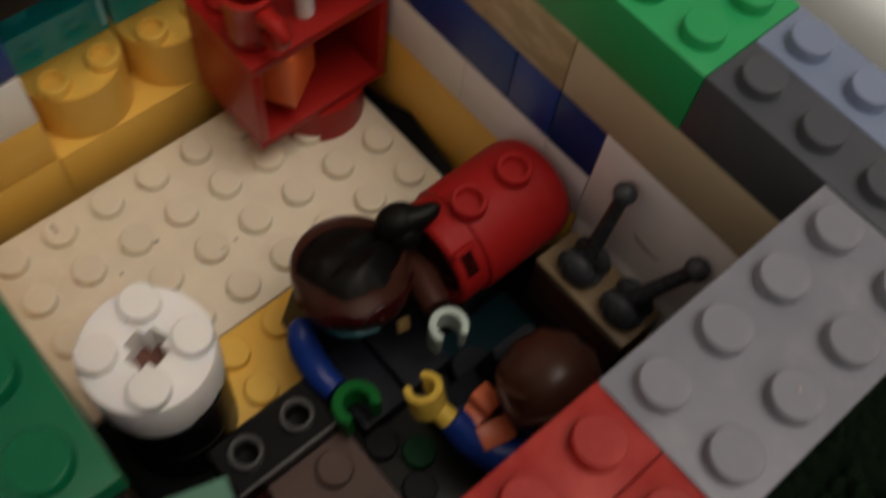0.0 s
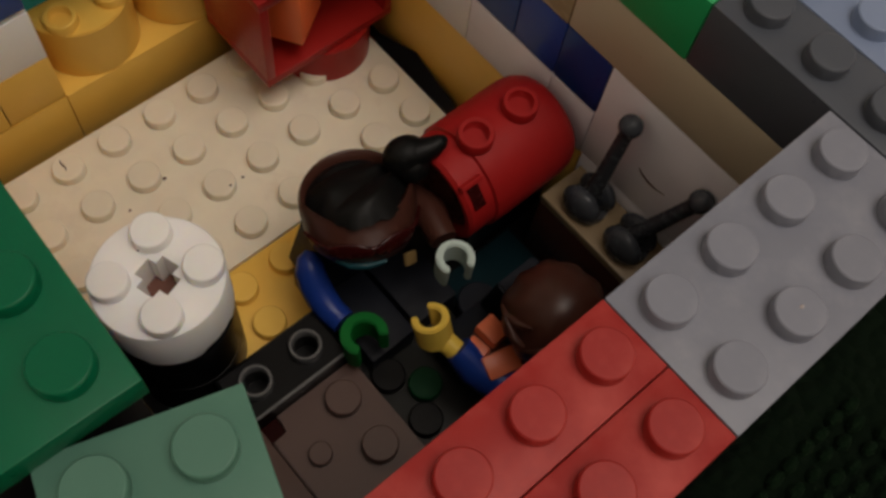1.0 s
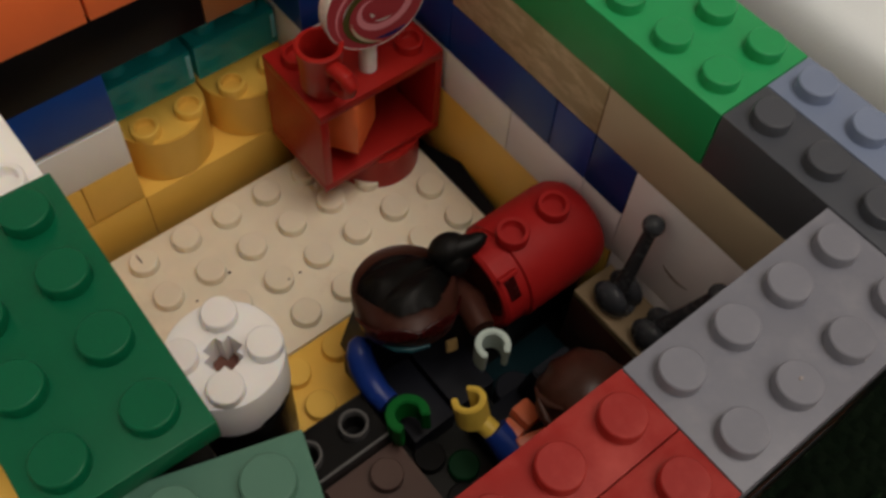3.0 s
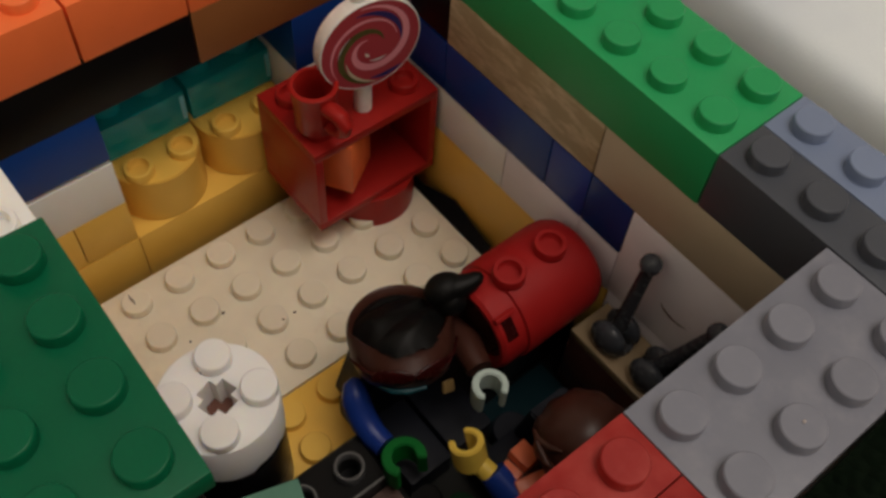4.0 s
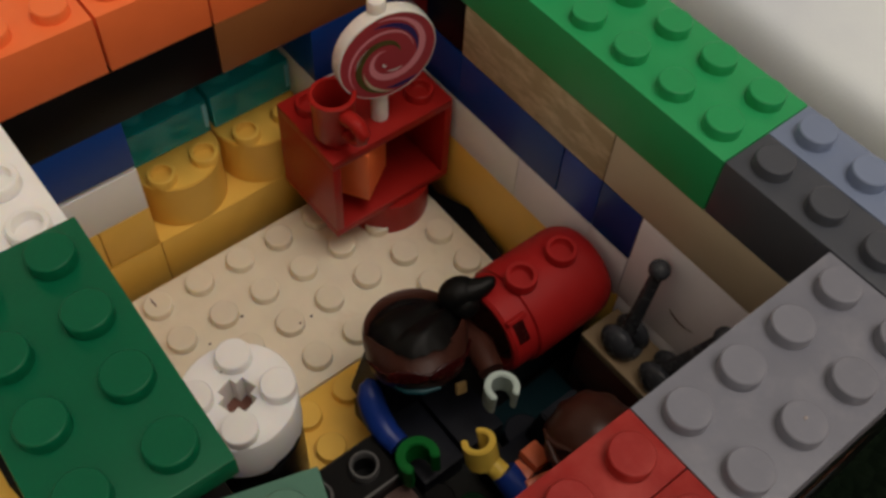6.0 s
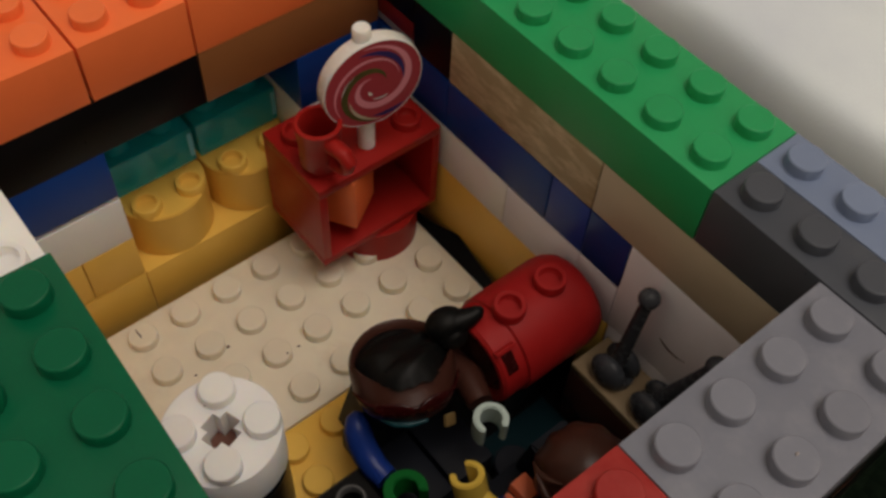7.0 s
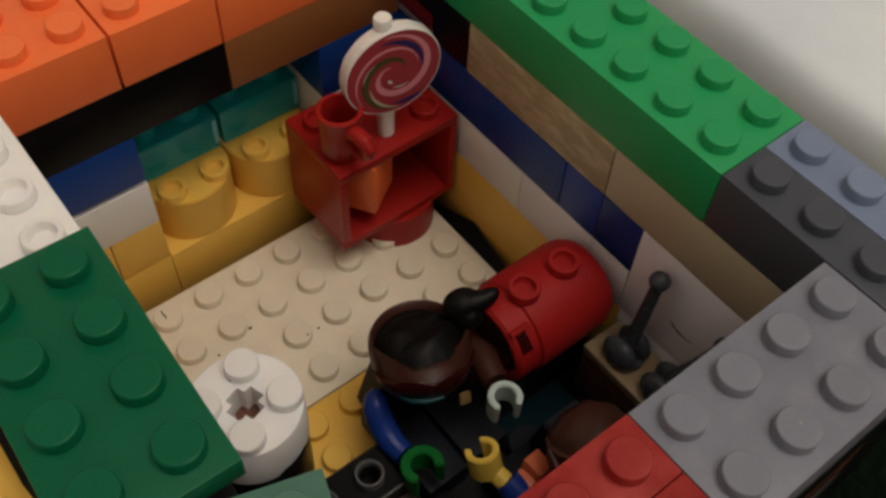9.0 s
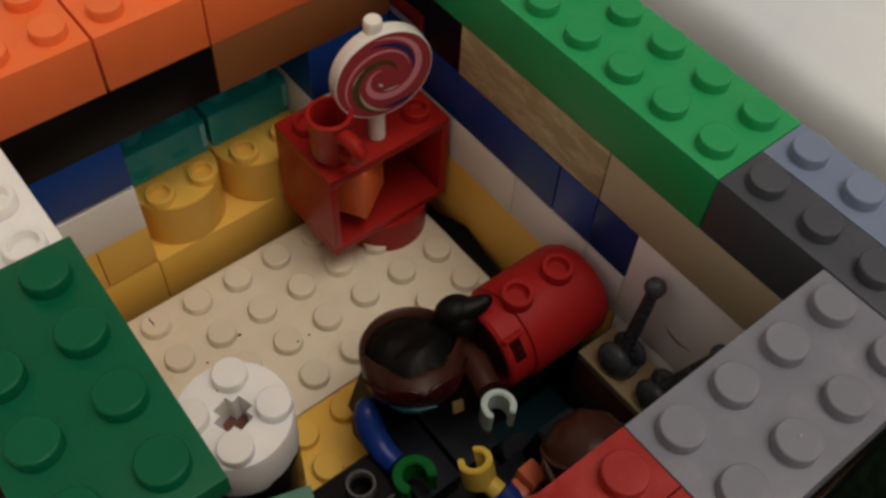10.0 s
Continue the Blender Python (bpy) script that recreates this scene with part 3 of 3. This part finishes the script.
base = part("base", lathe_bm([(0, -7.18), (8, -7.18), (8, -0.2), (7.8, 0), (0, 0)], 40), RED, cabinet, "round red base")
base.location = (14.8 * MM, 6.7 * MM, 0)

cup = thing("toy_cup", "small red plastic cup with a handle on the cabinet", "toy cup", place=(-21.6, 68.2, -28.8 + 1.7))
part("body", lathe_bm([(0, 0), (3.0, 0), (3.2, 0.4), (3.25, 4.5), (3.6, 8.0), (3.7, 8.3), (3.5, 8.5), (3.0, 8.5), (2.85, 8.2), (2.7, 4.5), (2.7, 1.2), (0, 1.2)], 32), RED, cup)


part("handle", tube_bm([(0, -3.2, 6.2), (0.2, -4.8, 6.5), (0.4, -6.2, 6.3), (0.5, -7.0, 5.3), (0.4, -6.8, 3.9), (0.3, -5.8, 2.8), (0.2, -4.4, 2.2), (0.1, -3.1, 2.2)], [1.3, 1.3, 1.3, 1.2, 1.0, 0.9, 0.9, 0.9], 14, side=(1, 0, 0)), RED, cup)

lolly = thing("toy_lollipop", "toy lollipop with a pink and red swirl on a white stick", "lollipop", place=(-13, 68, -28.78))
part("stick", lathe_bm([(0, 0), (1.4, 0), (1.4, 7.1), (1.3, 7.3), (0, 7.3)], 24), PURE, lolly, "white stick")
DISC_R, DISC_Z = 8.15, 14.58
face_turn = Matrix.Rotation(radians(-9), 4, "Z")
disc_pose = Matrix.Translation((0.3 * MM, -0.8 * MM, DISC_Z * MM)) @ face_turn @ Matrix.Rotation(radians(90), 4, "X")
disc = part("disc", lathe_bm([(0, -1.2), (7.9, -1.2), (DISC_R, -0.8), (DISC_R, 1.3), (8.05, 1.42), (7.95, 1.42), (7.9, 1.36), (0, 1.36)], 56, m=disc_pose), PURE, lolly, "white disc rim")


def swirl_bm(turn0, turn1, r0, r1, bend, width):
    """A flat spiral stroke that swells and tapers; angles in degrees, radii in millimetres."""
    bm = bmesh.new()
    prev = None
    n = 72
    for k in range(n + 1):
        s = k / n
        a = radians(turn0 + (turn1 - turn0) * s)
        mid = r0 + (r1 - r0) * s ** bend
        half = 0.5 * width * (0.12 + 0.88 * math.sin(math.pi * s ** 1.15))
        row = [bm.verts.new((r * MM * math.cos(a), r * MM * math.sin(a), 0)) for r in (mid - half, mid, min(7.85, mid + half))]
        if prev:
            for q in range(2):
                bm.faces.new((prev[q], prev[q + 1], row[q + 1], row[q]))
        prev = row
    bmesh.ops.recalc_face_normals(bm, faces=bm.faces[:])
    return bm


part("print", lathe_bm([(0, 1.37), (7.9, 1.37), (7.9, 1.4), (0, 1.4)], 56, m=disc_pose), CANDY, disc, "crimson print")
for turn0, turn1, r0, r1, bend, width, mat, words in (
    (110, 462, 1.4, 7.4, 1.0, 1.35, PINK, "pink swirl"),
    (10, 218, 4.25, 7.1, 1.6, 0.55, PINK, "thin pink swirl"),
    (15, 270, 2.1, 7.3, 1.6, 1.25, OLIVE_PRINT, "olive swirl"),
    (-6, 110, 4.9, 6.6, 2.0, 1.0, NAVY_PRINT, "dark blue swirl"),
    (268, 312, 6.3, 7.5, 1.0, 0.9, NAVY_PRINT, "dark blue swirl"),
    (203, 278, 4.5, 7.4, 1.2, 0.55, TAN, "cream swirl"),
    (138, 188, 4.25, 5.4, 1.0, 0.32, PURE, "fine white swirl"),
    (262, 312, 2.7, 3.6, 1.0, 0.36, PURE, "fine white swirl"),
    (228, 262, 1.5, 1.9, 1.0, 0.6, PURE, "white dot"),
):
    bm = swirl_bm(turn0, turn1, r0, r1, bend, width)
    bm.transform(disc_pose @ Matrix.Translation((0, 0, (1.42 if mat is PINK else 1.46) * MM)))
    part("swirl", bm, mat, disc, words)
part("knob", lathe_bm([(0, 0), (1.4, 0), (1.4, 2.1), (1.2, 2.4), (0, 2.4)], 24, m=Matrix.Translation((-0.5 * MM, -0.2 * MM, (DISC_Z + DISC_R - 0.7) * MM))), PURE, lolly, "white knob on the rim")

# ---- the red drum ----
drum = thing("toy_drum", "red plastic drum lying on its side with two studs", "toy drum")
DRUM_R, DRUM_Y, DRUM_Z = 7.8, 30.4, -36.8
lie = Matrix.Translation((0, DRUM_Y * MM, DRUM_Z * MM)) @ Matrix.Rotation(radians(90), 4, "Y")
part("body", lathe_bm([(0, -1.6), (DRUM_R - 2.2, -1.6), (DRUM_R - 0.9, -2.2), (DRUM_R - 0.25, -3.4), (DRUM_R, -5.0), (DRUM_R, -17.2), (DRUM_R - 0.35, -17.4), (0, -17.4)], 64, m=lie), DRUM_RED, drum)
collar = lathe_bm([(5.4, -17.3), (DRUM_R - 0.45, -17.3), (DRUM_R - 0.45, -21.2), (DRUM_R - 0.9, -21.7), (6.2, -21.7), (5.9, -21.2), (5.8, -17.3)], 64, m=lie)
part("collar", collar, DRUM_RED, drum)
part("core", lathe_bm([(0, -20.2), (2.4, -20.2), (2.4, -19.4), (4.8, -19.4), (4.8, -20.6), (5.7, -20.6), (5.7, -17.3), (0, -17.3)], 40, m=lie), RBROWN, drum, "dark brown core")
for x in (-7.8, -15.6):
    ob = new("stud", stud_mesh(DRUM_RED, True))
    ob.parent = drum
    ob.location = (x * MM, DRUM_Y * MM, (DRUM_Z + 7.75) * MM)
slot_turn = Matrix.Translation((-19.8 * MM, DRUM_Y * MM, DRUM_Z * MM)) @ Matrix.Rotation(radians(47), 4, "X")
# No hole is cut: a dark block paints the slot's shaded depth.
bm = box_bm(-0.9, 1.0, -1.8, 1.8, DRUM_R - 0.9, DRUM_R - 0.4, 0.1)
bm.transform(slot_turn)
part("slot", bm, MASK, drum, "dark red block painting the shade in the slot")
bm = box_bm(-1.7, 1.7, 1.7, 2.4, DRUM_R - 0.9, DRUM_R + 0.15, 0.2)
bm.transform(slot_turn)
part("lip", bm, DRUM_RED, drum)
cradle = thing("toy_brick", "black brick under the red drum", "toy brick")
part("body", box_bm(-17, -1.5, 26.6, 34.6, -57.58, -44.4), BLACK, cradle)

# ---- the console with two levers ----
def join(bm, other, slot):
    """Adds other to bm with its faces on one material slot."""
    for f in other.faces:
        f.material_index = slot
    me = bpy.data.meshes.new("piece")
    other.to_mesh(me)
    other.free()
    bm.from_mesh(me)
    bpy.data.meshes.remove(me)


def ball_bm(rx, ry, rz, u=28, v=16):
    bm = bmesh.new()
    bmesh.ops.create_uvsphere(bm, u_segments=u, v_segments=v, radius=1)
    for w in bm.verts:
        w.co = Vector((w.co.x * rx, w.co.y * ry, w.co.z * rz)) * MM
    for f in bm.faces:
        f.smooth = True
    return bm


console = thing("toy_console", "tan console block with two dark grey levers by the wall", "toy console", place=(0, -0.6, 0))
part("top", box_bm(-7.9, -0.1, 6.4, 23.4, -43.4, -41.6), OLIVE, console, "olive tan tile")
# The shadow on the console's front is put into this dark brown.
part("body", box_bm(-7.85, -0.1, 6.4, 23.4, -57.58, -43.44), RBROWN, console, "console body, dark brown to paint in its shaded front")
for y, tip in ((18.2, (-2.3, 18.0, -22.6)), (10.2, (-1.4, 5.7, -25.2))):
    cheeks = bmesh.new()
    for cx, rx in ((-1.75, 1.75), (1.5, 1.5)):
        cheek = ball_bm(rx, 3.15, 3.0, 24, 14)
        cheek.transform(Matrix.Translation((cx * MM, 0, 2.2 * MM)))
        join(cheeks, cheek, 0)
    join(cheeks, lathe_bm([(0, 0), (3.1, 0), (3.1, 1.0), (0, 1.0)], 28), 0)
    lever = part("lever_base", cheeks, LEVER, console, "dark grey split ball at the lever's foot")
    lever.location = (-4 * MM, y * MM, -41.6 * MM)
    foot = Vector((0, 0, 3.0))
    end = Vector(tip) - Vector((-4, y, -41.6))
    part("rod", tube_bm([foot, foot.lerp(end, 0.5), end], [1.25, 1.05, 0.95], 14), LEVER, lever)
    ball = lathe_bm([(0, -1.6), (0.9, -1.32), (1.45, -0.65), (1.6, 0), (1.45, 0.65), (0.9, 1.32), (0, 1.6)], 20)
    ball.transform(Matrix.Translation(end * MM))
    part("knob", ball, LEVER, lever)


# ---- the dolls ----
def claw_bm(m, r=2.6, inner=1.55, height=4.2, gap=43):
    """A hand in the shape of an open ring."""
    bm = bmesh.new()
    rows = []
    n = 22
    for k in range(n + 1):
        a = radians(gap) + 2 * (math.pi - radians(gap)) * k / n
        c, s = math.cos(a), math.sin(a)
        rows.append([bm.verts.new((q * MM * c, q * MM * s, z * MM)) for q, z in ((r, -height / 2), (r, height / 2), (inner, height / 2), (inner, -height / 2))])
    for a, b in zip(rows, rows[1:]):
        for j in range(4):
            bm.faces.new((a[j], a[(j + 1) % 4], b[(j + 1) % 4], b[j])).smooth = False
    bm.faces.new(rows[0])
    bm.faces.new(rows[-1][::-1])
    bmesh.ops.recalc_face_normals(bm, faces=bm.faces[:])
    bmesh.ops.bevel(bm, geom=[e for e in bm.edges if len(e.link_faces) == 2 and e.calc_face_angle(0) > 1.0], offset=0.2 * MM, segments=2, affect="EDGES")
    bm.transform(m)
    return bm


def place(x, y, z, turn=0, tilt=0, roll=0):
    return Matrix.Translation((x * MM, y * MM, z * MM)) @ Euler([radians(v) for v in (tilt, roll, turn)]).to_matrix().to_4x4()


def torso_bm(w0, w1, d0, d1, h):
    bm = bmesh.new()
    bmesh.ops.create_cube(bm, size=1)
    for v in bm.verts:
        up = v.co.z > 0
        v.co = Vector((v.co.x * (w1 if up else w0), v.co.y * (d1 if up else d0), h if up else 0)) * MM
    bmesh.ops.bevel(bm, geom=bm.edges[:], offset=0.35 * MM, segments=2, affect="EDGES")
    return bm


def doll(name, materials, label, pieces):
    bm = bmesh.new()
    for slot, piece in pieces:
        join(bm, piece, slot)
    me = bpy.data.meshes.new(name)
    bm.to_mesh(me)
    bm.free()
    me.set_sharp_from_angle(angle=radians(50))
    for m in materials:
        me.materials.append(m)
    return tagged(new(name, me), label, "toy figure", "toy figures in the house")


def moved(bm, m):
    bm.transform(m)
    return bm


def hood_bm():
    """A wrap round the head, open above and raised at the back."""
    bm = bmesh.new()
    n = 40
    prof = [(5.9, -4.8), (7.0, -3.6), (7.6, -1.3), (7.75, 1.2), (7.65, 2.4), (7.35, 2.85), (7.05, 2.6), (6.8, 1.4), (6.6, 0.4)]
    rings = []
    for r0, z in prof:
        ring = []
        for k in range(n):
            a = 2 * math.pi * k / n
            back = max(0.0, math.sin(a)) ** 1.5
            front = max(0.0, -math.sin(a))
            r = r0 * (1 - 0.28 * front ** 0.7 * min(1.0, max(0.0, z + 1.2) / 3))
            zz = z + (1.2 * back if z > 0 else -1.6 * back) - (1.3 * front * min(1.0, z / 2) if z > 0 else 0)
            ring.append(bm.verts.new((r * 0.98 * MM * math.cos(a), r * 0.98 * MM * math.sin(a), zz * MM)))
        rings.append(ring)
    for a, b in zip(rings, rings[1:]):
        for k in range(n):
            bm.faces.new((a[k], a[(k + 1) % n], b[(k + 1) % n], b[k])).smooth = True
    bm.faces.new(rings[0][::-1])
    bm.faces.new(rings[-1])
    bmesh.ops.recalc_face_normals(bm, faces=bm.faces[:])
    return bm


def hair_cap_bm():
    """Combed hair: a dome with creases that run to the bunch, cut in uneven points over the brow."""
    bm = bmesh.new()
    n, m = 120, 18
    rows = []
    for j in range(m + 2):
        row = []
        for k in range(n):
            a = 2 * math.pi * k / n
            front = min(1.0, max(0.0, (0.12 - math.sin(a)) / 0.3))
            points = 0.62 * abs(math.sin(3.1 * a + 0.5)) + 0.38 * abs(math.sin(7.3 * a + 1.0))
            re = 6.75 - 1.25 * front
            ze = (1.5 + 0.8 * max(0.0, math.sin(a))) * (1 - front) + 2.0 * front
            q = min(1.0, j / m)
            r = re * q
            x, y = r * math.cos(a), r * math.sin(a)
            z = ze + (4.0 - ze) * (1 - q ** 4.5) - 0.5 * front * points * q ** 14
            x, y = x * (1 + 0.07 * front * points * q ** 10), y * (1 + 0.13 * front * points * q ** 10)
            fan = math.atan2(8.0 - y, 15.0 - x)
            z += (0.85 * abs(math.sin(11 * fan + 0.3)) - 0.5 + 0.08 * math.sin(47 * fan)) * min(1.0, 3 * (1 - q)) * min(1.0, 1.6 * q)
            if j == m + 1:
                x, y, z = 0.92 * x, 0.92 * y, ze - 0.7
            row.append(bm.verts.new((x * MM, y * MM, z * MM)))
        rows.append(row)
    for a, c in zip(rows, rows[1:]):
        for k in range(n):
            bm.faces.new((a[k], a[(k + 1) % n], c[(k + 1) % n], c[k])).smooth = True
    bm.faces.new(rows[-1][::-1])
    bmesh.ops.remove_doubles(bm, verts=rows[0], dist=1e-7)
    bmesh.ops.recalc_face_normals(bm, faces=bm.faces[:])
    return bm


def combed_bm(rx, ry, rz):
    """A cap of hair with shallow combed ridges from the crown down."""
    bm = ball_bm(rx, ry, rz, 72, 30)
    for v in bm.verts:
        a = math.atan2(v.co.y, v.co.x)
        low = 1 - abs(v.co.z) / (rz * MM)
        v.co *= 1 + 0.03 * low * math.sin(11 * a + 4 * low) + 0.015 * low * math.sin(5 * a)
    return bm


HX, HY = -32.0, 35.0
HEAD = place(-31.8, 33.8, -33.8, -24, -23, 0)
walker = [
    (0, moved(torso_bm(15.4, 11.2, 7.8, 6.4, 13.0), place(HX, HY + 1, -49.8, -4, 4))),
    (0, moved(box_bm(-7.9, -0.25, -14.5, 3.6, -8, 0, 0.5), place(HX, HY, -49.6))),
    (0, moved(box_bm(0.25, 7.9, -14.0, 3.6, -8, 0, 0.5), place(HX, HY, -49.6))),
    (1, moved(hood_bm(), HEAD)),
    (2, moved(hair_cap_bm(), HEAD)),
    (2, moved(ball_bm(3.0, 2.5, 2.4), place(-24.0, 34.3, -29.4, -15, 0, -10))),
    (2, moved(ball_bm(2.3, 2.2, 2.2), place(-23.9, 32.9, -30.6))),
    (2, tube_bm([(-24.6, 34.2, -29.4), (-22.4, 33.3, -29.0), (-20.8, 32.6, -28.4), (-19.7, 32.3, -27.7), (-19.2, 32.2, -27.3)], [2.2, 1.9, 1.4, 1.0, 0.45], 14)),
    (3, moved(ball_bm(3.0, 0.5, 1.35, 20, 10), HEAD @ place(-2.9, -6.9, -0.9, -20))),
    (3, moved(ball_bm(3.0, 0.5, 1.35, 20, 10), HEAD @ place(2.9, -6.85, -0.9, 22))),
    (3, moved(tube_bm([(7.55, -1.6, -0.6), (6.2, -4.6, -0.7), (3.6, -6.7, -0.7), (0, -7.5, -0.7), (-3.6, -6.75, -0.7), (-6.2, -4.7, -0.7), (-7.6, -1.6, -0.6)], [0.2, 0.3, 0.35, 0.3, 0.35, 0.3, 0.2], 8), HEAD)),
    (4, moved(tube_bm([(-4.6, -5.3, -3.2), (-3.0, -6.4, -3.6), (-1.0, -6.9, -3.8), (1.6, -6.8, -3.8)], [0.25, 0.45, 0.5, 0.25], 8), HEAD)),
    (5, tube_bm([(-38.8, 35.0, -39.6), (-39.5, 34.4, -40.0), (-40.3, 33.4, -40.9), (-40.7, 32.2, -42.2), (-40.9, 30.3, -43.5), (-40.9, 28.2, -44.2), (-40.6, 26.0, -44.3)], [0.8, 1.7, 2.0, 2.1, 2.1, 1.95, 1.8], 16)),
    (6, claw_bm(place(-40.1, 22.1, -44.0, 0, -6) @ place(0, 0, 0, -94), 3.15, 1.75, 4.6, 50)),
    (1, tube_bm([(-25.6, 35.2, -38.8), (-24.0, 32.4, -38.6), (-23.9, 28.6, -37.2), (-25.0, 24.6, -37.2)], [2.3, 2.6, 2.4, 1.9], 16)),
    (7, claw_bm(place(-26.0, 21.3, -37.8, -113, 0, 0), 2.55, 1.6, 4.6, 40)),
    (8, moved(box_bm(-1.1, 1.1, -0.3, 0.3, -0.9, 0.9, 0.2), place(-28.8, 26.6, -41.0, 0, -40, 30))),
]
doll("toy_figure", [NAVY, SKIN, HAIR, MASK, TEAL_PAINT, DOLL_BLUE, DOLL_GREEN, PALE, OCHRE], "seated toy figure with brown hood, black hair and blue sleeve", walker)

sitter = [
    (0, moved(torso_bm(15.0, 12.0, 7.8, 6.8, 9.0), place(-19.0, 10.4, -49.6, -90))),
    (0, moved(box_bm(-7.9, -0.25, -12.0, 3.6, -7.9, 0, 0.5), place(-19.4, 10.4, -49.6, -90))),
    (0, moved(box_bm(0.25, 7.9, -12.0, 3.6, -7.9, 0, 0.5), place(-19.4, 10.4, -49.6, -90))),
    (1, moved(combed_bm(6.9, 6.7, 6.4), place(-21.0, 7.7, -36.8, 35, 0, -12))),
    (1, moved(tube_bm([(-6.6, -2.0, 2.2), (-6.9, -0.5, 2.4), (-6.2, 2.2, 3.2)], [0.3, 0.7, 0.25], 8), place(-21.4, 8.5, -36.3))),
    (1, moved(tube_bm([(-4.9, -1.2, 4.1), (-5.6, 0.6, 3.4), (-5.7, 2.4, 2.8), (-5.0, 3.9, 2.4)], [0.2, 0.55, 0.5, 0.15], 8), place(-21.4, 8.5, -36.3))),
    (1, moved(tube_bm([(-2.2, -4.9, 3.6), (-4.2, -4.4, 2.6), (-5.8, -3.0, 1.2), (-6.6, -1.4, -0.4)], [0.2, 0.6, 0.6, 0.2], 8), place(-21.4, 8.5, -36.3))),
    (2, moved(box_bm(-1.6, 1.6, -1.5, 1.5, -5, 0, 0.35), place(-30.9, 11.3, -40.6, 8, 0, -10))),
    (2, moved(box_bm(-1.4, 1.7, -1.6, 1.9, -5, 0, 0.35), place(-27.2, 11.8, -40.2, 4, 0, 8))),
    (2, moved(box_bm(-2.4, 2.4, -1.6, 1.6, -5, 0, 0.35), place(-29.2, 7.8, -40.4, -14, 14, 0))),
    (1, moved(box_bm(-2.2, 2.2, -2.2, 2.2, -4, 0, 0.35), place(-28.7, 11.3, -41.6, 6, 0, 0))),
    (3, tube_bm([(-25.5, 2.8, -43.2), (-28.2, 4.0, -43.8), (-30.4, 6.6, -44.0), (-31.8, 10.2, -42.6), (-32.2, 13.0, -41.2)], [2.4, 2.7, 2.6, 2.4, 2.0], 16)),
    (4, claw_bm(place(-33.4, 16.8, -39.3, 0, -20) @ place(0, 0, 0, 95), 2.45, 1.5, 4.4, 34)),
    (4, moved(tube_bm([(0, 0.4, 0), (0.5, -1.7, -0.6)], [1.5, 1.5], 12), place(-33.0, 14.6, -40.8))),
]
doll("toy_figure", [NAVY, HAIR_BROWN, ORANGE_PINK, DOLL_BLUE, BRIGHT_YELLOW], "seated toy figure with glossy brown hair and a raised yellow hand", sitter)

disc_tile = thing("toy_tile", "near-black round tile beside the seated figures", "toy plate")
part("body", lathe_bm([(0, -57.58), (3.0, -57.58), (3.0, -51.4), (2.8, -51.2), (0, -51.2)], 32, m=Matrix.Translation((-22.0 * MM, 18.7 * MM, 0))), NAVY, disc_tile)
sprig = thing("toy_stud", "small dark green round stud on the black plate", "toy plate")
part("body", lathe_bm([(0, -54.38), (2.4, -54.38), (2.4, -52.9), (2.2, -52.7), (0, -52.7)], 24, m=Matrix.Translation((-35.4 * MM, 14.4 * MM, 0))), SPRIG_GREEN, sprig)

# ---- a scuff on the white bricks by the levers ----
part("scuff", tube_bm([(-0.02, 14.8, -31.6), (-0.02, 14.1, -32.2), (-0.02, 12.8, -32.6), (-0.02, 11.4, -32.6), (-0.02, 9.9, -32.1)], [0.05, 0.13, 0.15, 0.1, 0.04], 6), UMBER, east, "thin dark scuff on the white bricks")

# ---- crumbs, specks and a scratch ----
random.seed(5)


def speck(x, y, z, size, material, name, label, group):
    bm = ball_bm(size, size * 0.8, size * 0.5, 8, 6)
    for v in bm.verts:
        v.co *= random.uniform(0.75, 1.2)
    ob = tagged(finish(name, bm, material), label, name, group)
    ob.location = (x * MM, y * MM, (z + size * 0.3) * MM)


for x, y, z, size in ((-44.7, 64.6, -55.2, 0.3), (-35.3, 57.6, -55.2, 0.26), (-38.0, 56.7, -53.5, 0.22), (-51.7, 63.2, -55.2, 0.24), (-57.2, 43.3, -28.78, 0.2)):
    speck(x, y, z, size, RBROWN, "crumb", "tiny dark crumb on the white toy pieces", "crumbs in the house")
# Pale dot at a stud's centre, set on as a flattened speck.
for x, y in ((-19.8, -11.8),):
    speck(x, y, 1.7, 0.24, PALE_DOT, "lint", "small pale dot near the middle of a stud", "specks of lint")
part("scratch", tube_bm([(-55.4, 75.8, -53.49), (-55.5, 75.0, -53.48), (-55.35, 74.2, -53.48), (-55.5, 73.7, -53.49)], [0.06, 0.13, 0.12, 0.05], 6), RBROWN, plate, "dark scratch on a stud")
